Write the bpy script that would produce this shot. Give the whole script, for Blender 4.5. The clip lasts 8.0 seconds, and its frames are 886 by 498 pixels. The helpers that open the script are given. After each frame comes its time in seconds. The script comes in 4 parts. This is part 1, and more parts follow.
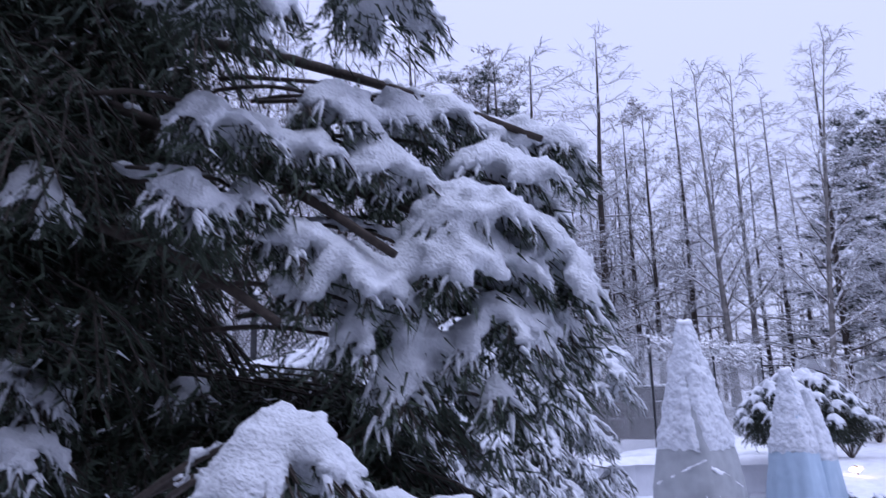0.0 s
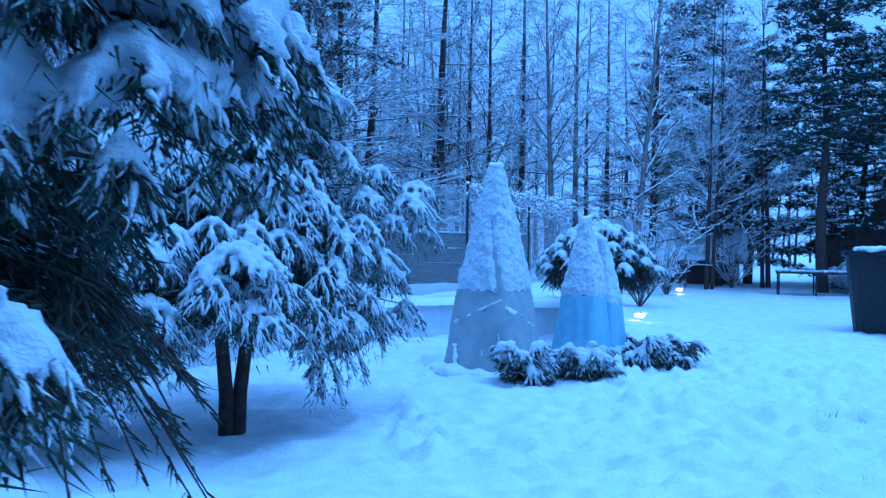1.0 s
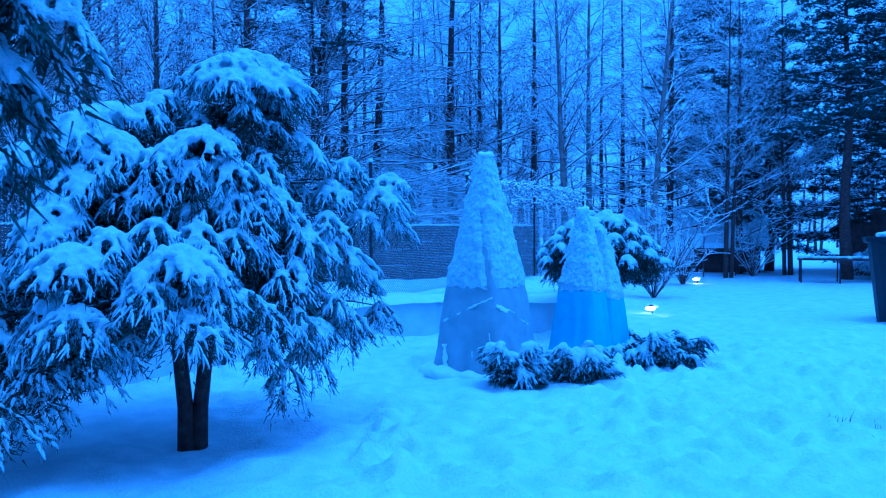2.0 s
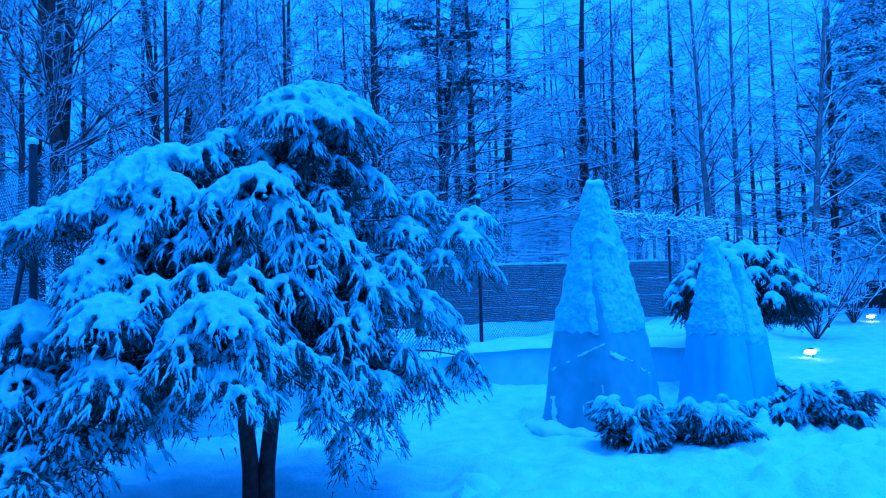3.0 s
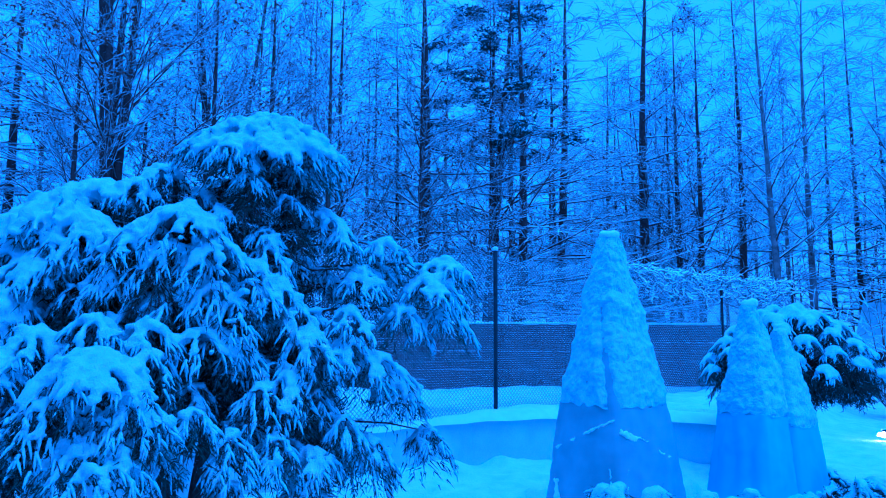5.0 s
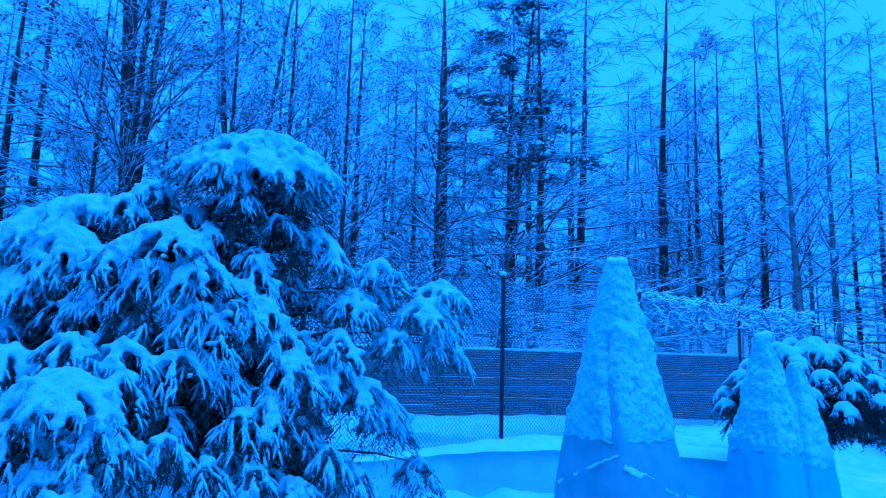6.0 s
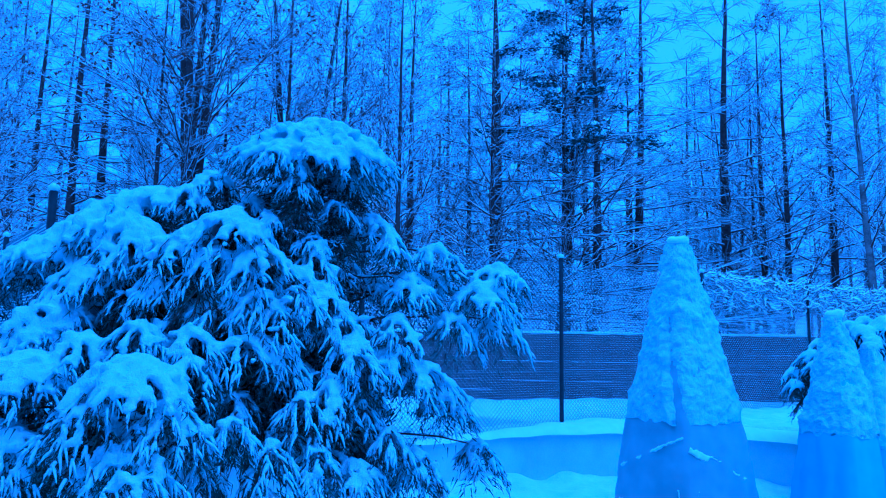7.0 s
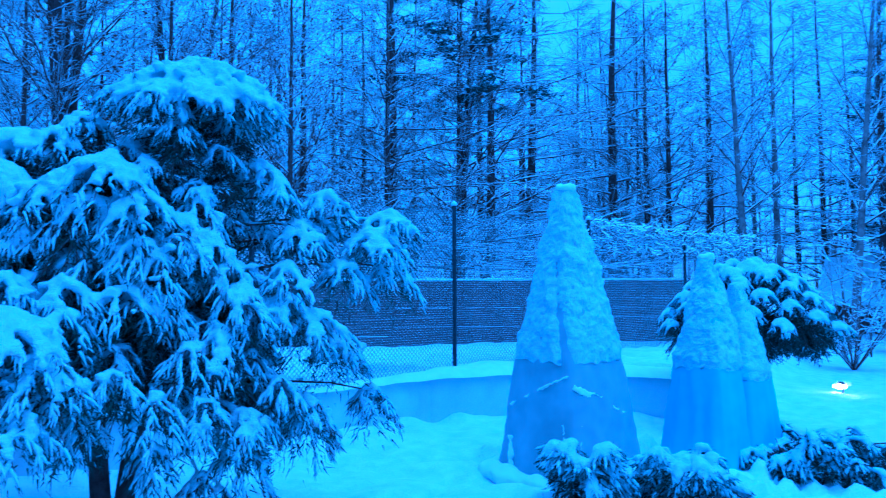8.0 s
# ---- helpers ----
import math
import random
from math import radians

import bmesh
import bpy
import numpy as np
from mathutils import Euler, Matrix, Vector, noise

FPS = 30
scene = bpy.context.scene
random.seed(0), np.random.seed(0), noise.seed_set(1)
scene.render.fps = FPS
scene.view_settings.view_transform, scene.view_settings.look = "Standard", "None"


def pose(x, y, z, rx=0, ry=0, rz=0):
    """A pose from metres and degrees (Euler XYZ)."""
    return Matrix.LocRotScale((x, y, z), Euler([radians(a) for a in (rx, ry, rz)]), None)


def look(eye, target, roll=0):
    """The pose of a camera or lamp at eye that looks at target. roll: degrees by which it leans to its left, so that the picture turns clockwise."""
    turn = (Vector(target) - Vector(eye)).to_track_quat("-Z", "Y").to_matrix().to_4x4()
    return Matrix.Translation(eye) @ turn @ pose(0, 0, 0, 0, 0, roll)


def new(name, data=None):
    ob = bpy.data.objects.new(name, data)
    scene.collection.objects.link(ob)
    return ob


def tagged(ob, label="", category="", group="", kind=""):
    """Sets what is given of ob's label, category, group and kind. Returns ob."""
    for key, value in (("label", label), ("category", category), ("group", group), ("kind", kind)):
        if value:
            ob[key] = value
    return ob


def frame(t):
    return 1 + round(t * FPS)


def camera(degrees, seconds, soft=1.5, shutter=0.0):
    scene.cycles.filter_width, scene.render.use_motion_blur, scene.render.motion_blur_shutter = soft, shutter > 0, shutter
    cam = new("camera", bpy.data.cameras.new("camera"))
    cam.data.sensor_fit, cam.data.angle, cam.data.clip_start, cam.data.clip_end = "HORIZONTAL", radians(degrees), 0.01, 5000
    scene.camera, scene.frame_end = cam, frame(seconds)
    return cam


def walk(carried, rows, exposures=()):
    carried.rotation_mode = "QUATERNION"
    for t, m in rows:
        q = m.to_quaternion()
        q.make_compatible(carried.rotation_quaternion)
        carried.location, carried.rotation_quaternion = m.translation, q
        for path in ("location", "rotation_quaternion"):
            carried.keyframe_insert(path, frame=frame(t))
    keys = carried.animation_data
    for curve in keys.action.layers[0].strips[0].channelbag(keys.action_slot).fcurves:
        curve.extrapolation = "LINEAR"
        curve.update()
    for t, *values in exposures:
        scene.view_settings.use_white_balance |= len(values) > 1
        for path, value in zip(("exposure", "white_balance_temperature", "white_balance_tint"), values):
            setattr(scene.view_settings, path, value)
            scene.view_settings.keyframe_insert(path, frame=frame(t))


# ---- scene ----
cam = camera(62.3, 8.0, soft=1.1, shutter=0.15)

PATH = [
    (0, (1.634, -0.878, 1.611), (1.121, 1.013, 2.008), -1.6),
    (0.3, (1.708, -0.73, 1.567), (1.359, 1.208, 1.82), -1.65),
    (0.5, (1.763, -0.621, 1.535), (1.482, 1.344, 1.781), -1.7),
    (0.7, (1.832, -0.497, 1.505), (1.635, 1.48, 1.696), -0.6),
    (1, (1.936, -0.312, 1.46), (1.832, 1.685, 1.45), 1.0),
    (1.2, (2.026, -0.253, 1.465), (1.956, 1.745, 1.41), 1.4),
    (2.3, (2.425, 0.416, 1.516), (2.145, 2.396, 1.506), -1.4),
    (2.5, (2.518, 0.588, 1.502), (2.09, 2.542, 1.514), -0.9),
    (3, (2.669, 0.959, 1.507), (2.112, 2.879, 1.587), -1.5),
    (3.5, (2.826, 1.133, 1.528), (2.328, 3.067, 1.641), -1.1),
    (4, (3.034, 1.429, 1.532), (2.408, 3.324, 1.665), 0.8),
    (4.5, (3.073, 1.671, 1.52), (2.373, 3.527, 1.777), 0.5),
    (4.7, (3.088, 1.767, 1.521), (2.357, 3.614, 1.754), 0.1),
    (5.8, (3.255, 2.103, 1.565), (2.507, 3.94, 1.825), 0.7),
    (6, (3.222, 2.111, 1.556), (2.433, 3.925, 1.851), 1.6),
    (6.5, (3.212, 2.118, 1.555), (2.205, 3.828, 1.8), 1.0),
    (7, (3.214, 2.128, 1.542), (2.286, 3.881, 1.795), 0.9),
    (7.5, (3.21, 2.134, 1.529), (2.288, 3.905, 1.647), 0.4),
    (8, (3.238, 2.151, 1.523), (2.563, 4.029, 1.641), -0.2),
]
EXPOSURES = [
    (0.0, -0.21, 5350, 24), (0.6, -0.2, 4830, 20), (0.8, -0.38, 4100, 7), (1.0, -0.56, 3180, -2), (1.2, -0.6, 3000, 0),
    (2.3, -0.77, 2700, 9), (3.5, -0.77, 2690, 10), (7.4, -0.71, 2695, 9), (8.0, -0.52, 2680, 1),
]
walk(cam, [(t, look(eye, target, roll)) for t, eye, target, roll in PATH], EXPOSURES)

# ---- sky and light: overcast winter dusk ----
world = bpy.data.worlds.new("world")
scene.world = world
world.use_nodes = True
wn, wl = world.node_tree.nodes, world.node_tree.links
sky = wn.new("ShaderNodeTexSky")
sky.sky_type, sky.sun_disc = "NISHITA", False
sky.sun_elevation, sky.sun_rotation = radians(40), radians(110)
cloud = wn.new("ShaderNodeMix")
cloud.data_type = "RGBA"
cloud.inputs[0].default_value = 0.86
cloud.inputs[7].default_value = (7.6, 7.7, 9.2, 1)
wl.new(sky.outputs[0], cloud.inputs[6])
# an overcast sky is brightest overhead
place, split, rise, shade = wn.new("ShaderNodeTexCoord"), wn.new("ShaderNodeSeparateXYZ"), wn.new("ShaderNodeMapRange"), wn.new("ShaderNodeVectorMath")
wl.new(place.outputs["Generated"], split.inputs[0])
wl.new(split.outputs["Z"], rise.inputs[0])
rise.inputs[1].default_value, rise.inputs[2].default_value = 0.0, 1.0
rise.inputs[3].default_value, rise.inputs[4].default_value = 1.22, 1.55
shade.operation = "SCALE"
wl.new(cloud.outputs[2], shade.inputs[0])
wl.new(rise.outputs[0], shade.inputs["Scale"])
wl.new(shade.outputs[0], wn["Background"].inputs[0])
wn["Background"].inputs[1].default_value = 0.094
sun_data = bpy.data.lights.new("sun", "SUN")
sun_data.energy, sun_data.angle, sun_data.color = 1.45, radians(45), (0.93, 0.95, 1.0)
sun = new("sun", sun_data)
sun.matrix_world = look((9, 4, 30), (2, 7, 0))


# ---- materials ----
def material(name, low, high, rough=0.7, scale=20.0, fine=160.0, bump=0.3, dist=0.01, spec=0.3, island=0.0):
    m = bpy.data.materials.new(name)
    m.use_nodes = True
    n, l = m.node_tree.nodes, m.node_tree.links
    b = n["Principled BSDF"]
    co = n.new("ShaderNodeTexCoord")
    big, small = n.new("ShaderNodeTexNoise"), n.new("ShaderNodeTexNoise")
    big.inputs["Scale"].default_value, small.inputs["Scale"].default_value = scale, fine
    big.inputs["Detail"].default_value, small.inputs["Detail"].default_value = 5, 4
    l.new(co.outputs["Object"], big.inputs["Vector"])
    l.new(co.outputs["Object"], small.inputs["Vector"])
    add = n.new("ShaderNodeMath")
    add.operation = "MULTIPLY_ADD"
    l.new(small.outputs[0], add.inputs[0])
    add.inputs[1].default_value = 0.45
    l.new(big.outputs[0], add.inputs[2])
    value = add.outputs[0]
    if island:
        geo, more = n.new("ShaderNodeNewGeometry"), n.new("ShaderNodeMath")
        more.operation = "MULTIPLY_ADD"
        l.new(geo.outputs["Random Per Island"], more.inputs[0])
        more.inputs[1].default_value = island
        l.new(value, more.inputs[2])
        value = more.outputs[0]
    ramp = n.new("ShaderNodeValToRGB")
    ramp.color_ramp.elements[0].position, ramp.color_ramp.elements[1].position = 0.45, 0.98 + island
    ramp.color_ramp.elements[0].color, ramp.color_ramp.elements[1].color = (*low, 1), (*high, 1)
    if 0.98 + island > 1:
        ramp.color_ramp.elements[1].position = 1.0
    l.new(value, ramp.inputs[0])
    l.new(ramp.outputs[0], b.inputs["Base Color"])
    b.inputs["Roughness"].default_value = rough
    b.inputs["Specular IOR Level"].default_value = spec
    if bump:
        bp = n.new("ShaderNodeBump")
        bp.inputs["Strength"].default_value, bp.inputs["Distance"].default_value = bump, dist
        l.new(add.outputs[0], bp.inputs["Height"])
        l.new(bp.outputs[0], b.inputs["Normal"])
    return m


SNOW = material("snow", (0.78, 0.79, 0.82), (0.9, 0.91, 0.93), 0.65, 9, 140, 0.35, 0.02)
CRUST = material("snow_crust", (0.52, 0.54, 0.58), (0.78, 0.8, 0.83), 0.75, 16, 90, 0.9, 0.03)
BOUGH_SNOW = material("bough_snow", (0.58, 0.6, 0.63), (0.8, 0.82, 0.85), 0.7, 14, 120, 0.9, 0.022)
GROUND_SNOW = material("ground_snow", (0.7, 0.72, 0.76), (0.9, 0.91, 0.93), 0.7, 5, 48, 0.6, 0.05)
NEEDLE = material("needle", (0.016, 0.026, 0.02), (0.055, 0.072, 0.048), 0.6, 12, 90, 0, island=0.4)
PINE = material("pine_needle", (0.012, 0.02, 0.016), (0.05, 0.065, 0.05), 0.7, 5, 40, 0, island=0.4)
BARK = material("bark", (0.02, 0.016, 0.014), (0.085, 0.068, 0.056), 0.9, 14, 90, 0.6, 0.01)
TWIG = material("twig", (0.03, 0.024, 0.02), (0.11, 0.085, 0.068), 0.9, 6, 50, 0)
BIRCH = material("birch_bark", (0.05, 0.044, 0.04), (0.3, 0.28, 0.26), 0.8, 5, 34, 0.3, 0.01)
LEAF = material("dead_leaf", (0.03, 0.02, 0.014), (0.1, 0.065, 0.04), 0.8, 5, 40, 0, island=0.3)
POST = material("post_paint", (0.012, 0.012, 0.014), (0.04, 0.04, 0.042), 0.5, 20, 120, 0.2, 0.004)
WIRE = material("wire", (0.1, 0.105, 0.11), (0.42, 0.43, 0.45), 0.6, 30, 150, 0)
FLEECE_GREY = material("grey_fleece", (0.31, 0.325, 0.335), (0.43, 0.445, 0.455), 0.85, 5, 300, 0.3, 0.004)
FLEECE_BLUE = material("blue_fleece", (0.36, 0.46, 0.56), (0.45, 0.55, 0.65), 0.85, 5, 300, 0.3, 0.004)
RENDER_WALL = material("rendered_wall", (0.55, 0.56, 0.59), (0.74, 0.75, 0.78), 0.85, 3, 60, 0.4, 0.01)
RENDER_DARK = material("dark_render", (0.1, 0.1, 0.1), (0.17, 0.165, 0.16), 0.85, 3, 60, 0.4, 0.01)
BOARD = material("dark_board", (0.02, 0.017, 0.015), (0.075, 0.06, 0.05), 0.8, 6, 60, 0.4, 0.01)
PLASTIC = material("dark_plastic", (0.006, 0.007, 0.009), (0.02, 0.022, 0.026), 0.45, 8, 90, 0.15, 0.004)
STONE = material("stone", (0.2, 0.19, 0.19), (0.4, 0.39, 0.38), 0.85, 7, 70, 0.5, 0.02)


def lamp_material():
    m = bpy.data.materials.new("lamp_glass")
    m.use_nodes = True
    b = m.node_tree.nodes["Principled BSDF"]
    b.inputs["Base Color"].default_value = (0.9, 0.85, 0.75, 1)
    b.inputs["Emission Color"].default_value = (1.0, 0.62, 0.3, 1)
    b.inputs["Emission Strength"].default_value = 28.0
    return m


LAMP = lamp_material()


# ---- small builders ----
def thing(name, x, y, z, label, category, group="", kind=""):
    ob = new(name)
    ob.location = (x, y, z)
    ob.empty_display_size = 0.2
    return tagged(ob, label, category, group, kind)


class Geo:
    """Vertices and faces that grow into one mesh."""

    def __init__(self):
        self.v, self.f = [], []

    def tube(self, pts, radii, sides=3, caps=True):
        base = len(self.v)
        n = len(pts)
        for i, p in enumerate(pts):
            d = (pts[min(i + 1, n - 1)] - pts[max(i - 1, 0)])
            d = d.normalized() if d.length > 1e-9 else Vector((0, 0, 1))
            a = d.cross(Vector((0.13, 0.31, 1))) if abs(d.z) < 0.9 else d.cross(Vector((1, 0.2, 0)))
            a.normalize()
            b = d.cross(a)
            for k in range(sides):
                w = 2 * math.pi * k / sides
                self.v.append(p + (a * math.cos(w) + b * math.sin(w)) * radii[i])
        for i in range(n - 1):
            for k in range(sides):
                q, s = base + i * sides, (k + 1) % sides
                self.f.append((q + k, q + s, q + sides + s, q + sides + k))
        if caps:
            self.f.append(tuple(base + k for k in range(sides))[::-1])
            self.f.append(tuple(base + (n - 1) * sides + k for k in range(sides)))

    def ridge(self, pts, half, lift):
        """Snow lying along a branch: an open roof of two faces a piece."""
        base, n = len(self.v), len(pts)
        for i, p in enumerate(pts):
            d = pts[min(i + 1, n - 1)] - pts[max(i - 1, 0)]
            a = Vector((-d.y, d.x, 0))
            a = a.normalized() * half[i] if a.length > 1e-6 else Vector((half[i], 0, 0))
            self.v += [p + a, p + Vector((0, 0, lift[i])), p - a]
        for i in range(n - 1):
            q = base + i * 3
            self.f += [(q, q + 1, q + 4, q + 3), (q + 1, q + 2, q + 5, q + 4)]

    def blade(self, p, d, length, width):
        a = d.cross(Vector((random.uniform(-1, 1), random.uniform(-1, 1), random.uniform(-1, 1))))
        a = a.normalized() * width if a.length > 1e-6 else Vector((width, 0, 0))
        b = len(self.v)
        self.v += [p - a, p + a, p + d * length]
        self.f.append((b, b + 1, b + 2))

    def ball(self, p, r, flat=1.0):
        b = len(self.v)
        for c in BALL_V:
            self.v.append(Vector((p.x + c[0] * r, p.y + c[1] * r, p.z + c[2] * r * flat)))
        self.f += [tuple(b + i for i in f) for f in BALL_F]

    def blob(self, p, r):
        b = len(self.v)
        self.v += [p + Vector((r, 0, 0)), p + Vector((-r * 0.5, r * 0.87, 0)), p + Vector((-r * 0.5, -r * 0.87, 0)), p + Vector((0, 0, r))]
        self.f += [(b, b + 1, b + 3), (b + 1, b + 2, b + 3), (b + 2, b, b + 3)]

    def box(self, lo, hi):
        b = len(self.v)
        for x in (lo[0], hi[0]):
            for y in (lo[1], hi[1]):
                for z in (lo[2], hi[2]):
                    self.v.append(Vector((x, y, z)))
        self.f += [tuple(b + i for i in f) for f in ((0, 1, 3, 2), (4, 6, 7, 5), (0, 4, 5, 1), (2, 3, 7, 6), (0, 2, 6, 4), (1, 5, 7, 3))]

    def mesh(self, name, mat, smooth=True):
        me = bpy.data.meshes.new(name)
        me.from_pydata([tuple(c) for c in self.v], [], self.f)
        me.materials.append(mat)
        if smooth:
            me.polygons.foreach_set("use_smooth", [True] * len(me.polygons))
        me.update()
        return me


def ball_data():
    bm = bmesh.new()
    bmesh.ops.create_icosphere(bm, subdivisions=1, radius=1.0)
    v = [tuple(c.co) for c in bm.verts]
    f = [tuple(c.index for c in p.verts) for p in bm.faces]
    bm.free()
    return v, f


BALL_V, BALL_F = ball_data()


def part(name, geo, mat, parent, label="", smooth=True):
    ob = new(name, geo.mesh(name, mat, smooth) if isinstance(geo, Geo) else geo)
    ob.parent = parent
    if label:
        ob["label"] = label
    return ob


def soft(geo, name, mat, voxel, passes=4, rough=0.0):
    """Melts overlapping balls into one soft skin of snow."""
    ob = bpy.data.objects.new(name, geo.mesh(name, mat))
    scene.collection.objects.link(ob)
    r = ob.modifiers.new("melt", "REMESH")
    r.mode, r.voxel_size, r.use_smooth_shade = "VOXEL", voxel, True
    s = ob.modifiers.new("soften", "SMOOTH")
    s.factor, s.iterations = 0.5, passes
    if rough:
        t = bpy.data.textures.new(name, "CLOUDS")
        t.noise_scale = 0.04
        d = ob.modifiers.new("lumps", "DISPLACE")
        d.texture, d.strength, d.mid_level = t, rough, 0.5
    me = bpy.data.meshes.new_from_object(ob.evaluated_get(bpy.context.evaluated_depsgraph_get()))
    me.name = name
    bpy.data.objects.remove(ob)
    me.materials.clear()
    me.materials.append(mat)
    me.polygons.foreach_set("use_smooth", [True] * len(me.polygons))
    return me


R = random.Random(7)


def rnd(a, b):
    return R.uniform(a, b)


# ---- the lie of the land ----
WALL = [(-1.9, 6.35), (-1.0, 8.0), (0.22, 9.95), (1.3, 10.75), (3.7, 11.15)]
TERRACE = WALL + [(4.6, 15.0), (6.0, 20.0), (9.0, 60.0), (-80.0, 60.0), (-80.0, 30.0), (-7.5, 8.9)]
RISE = 0.6


def terrace(px, py):
    """How far up the terrace is, 0 to 1, at each place."""
    n = len(TERRACE)
    inside = np.zeros(px.shape, bool)
    best = np.full(px.shape, 1e9)
    wide = np.full(px.shape, 1.0)
    for i in range(n):
        (x0, y0), (x1, y1) = TERRACE[i], TERRACE[(i + 1) % n]
        cross = ((y0 > py) != (y1 > py)) & (px < (x1 - x0) * (py - y0) / (y1 - y0 + 1e-12) + x0)
        inside ^= cross
        s = np.clip(((px - x0) * (x1 - x0) + (py - y0) * (y1 - y0)) / ((x1 - x0) ** 2 + (y1 - y0) ** 2), 0, 1)
        d = np.hypot(px - x0 - s * (x1 - x0), py - y0 - s * (y1 - y0))
        near = d < best
        best = np.where(near, d, best)
        wide = np.where(near, 0.14 if i < len(WALL) - 1 else 1.6, wide)
    near = np.where(inside, best, 0)
    s, q = np.clip(near / wide, 0, 1), np.clip(near / 0.9, 0, 1)
    return 0.93 * s * s * (3 - 2 * s) + 0.07 * q * q * (3 - 2 * q)


def land(px, py):
    px, py = np.asarray(px, float), np.asarray(py, float)
    z = 0.011 * np.clip(py - 6, 0, 22) + 0.02 * np.sin(px * 0.9 + 1.3) * np.sin(py * 0.7)
    return z + RISE * terrace(px, py)


def height(x, y):
    return float(land([x], [y])[0])


def spread(fine_lo, fine_hi, step, far):
    out = list(np.arange(fine_lo, fine_hi, step))
    a, s = fine_hi, step
    while a < far:
        out.append(a)
        s = min(s * 1.25, 40)
        a += s
    a, s = fine_lo, step
    while a > -far:
        s = min(s * 1.25, 40)
        a -= s
        out.insert(0, a)
    return np.array(out)


def near_wall(x, y):
    """Distance to the foot of the retaining wall."""
    best = 9.0
    for (x0, y0), (x1, y1) in zip(WALL, WALL[1:]):
        s = min(1, max(0, ((x - x0) * (x1 - x0) + (y - y0) * (y1 - y0)) / ((x1 - x0) ** 2 + (y1 - y0) ** 2)))
        best = min(best, math.hypot(x - x0 - s * (x1 - x0), y - y0 - s * (y1 - y0)))
    return best


def build_ground():
    xs, ys = spread(-3.5, 7.5, 0.055, 600), spread(1.5, 13, 0.055, 600)
    gx, gy = np.meshgrid(xs, ys)
    z = land(gx.ravel(), gy.ravel())
    verts = np.stack([gx.ravel(), gy.ravel(), z], 1)
    for i, (x, y, h) in enumerate(verts):
        if abs(x) < 25 and -6 < y < 32:
            lump = 0.06 * noise.noise(Vector((x * 0.8, y * 0.8, 0))) + 0.05 * noise.noise(Vector((x * 2.7, y * 2.7, 3)))
            trod = max(0.0, noise.noise(Vector((x * 0.5, y * 0.5, 9)))) * (x > 1.2) * (y < 10)
            lump += (0.03 * noise.noise(Vector((x * 7, y * 7, 5))) + 0.02 * noise.noise(Vector((x * 4, y * 4, 15)))) * (0.7 + 8 * trod + 2.4 * min(1, max(0, x - 2)) * (y < 10.5))
            hollow = max(0.0, 1 - math.hypot(x + 0.1, y - 5.6) / 1.9)
            bank = 0.0
            if -2.5 < x < 4.2 and 5.8 < y < 11.6:
                away = near_wall(x, y)
                bank = (.1 + .1 * noise.noise(Vector((x * 1.6, y * 1.6, 2)))) * math.exp(-(away / .35) ** 2)
            verts[i, 2] = h + lump + bank - 0.09 * hollow * hollow
    nx, ny = len(xs), len(ys)
    idx = np.arange(nx * ny).reshape(ny, nx)
    faces = np.stack([idx[:-1, :-1], idx[:-1, 1:], idx[1:, 1:], idx[1:, :-1]], -1).reshape(-1, 4)
    me = bpy.data.meshes.new("ground")
    me.from_pydata(verts.tolist(), [], faces.tolist())
    me.materials.append(GROUND_SNOW)
    me.polygons.foreach_set("use_smooth", [True] * len(me.polygons))
    tagged(new("ground", me), "garden and woodland ground under fresh uneven snow", "snowy ground", kind="structure")


build_ground()


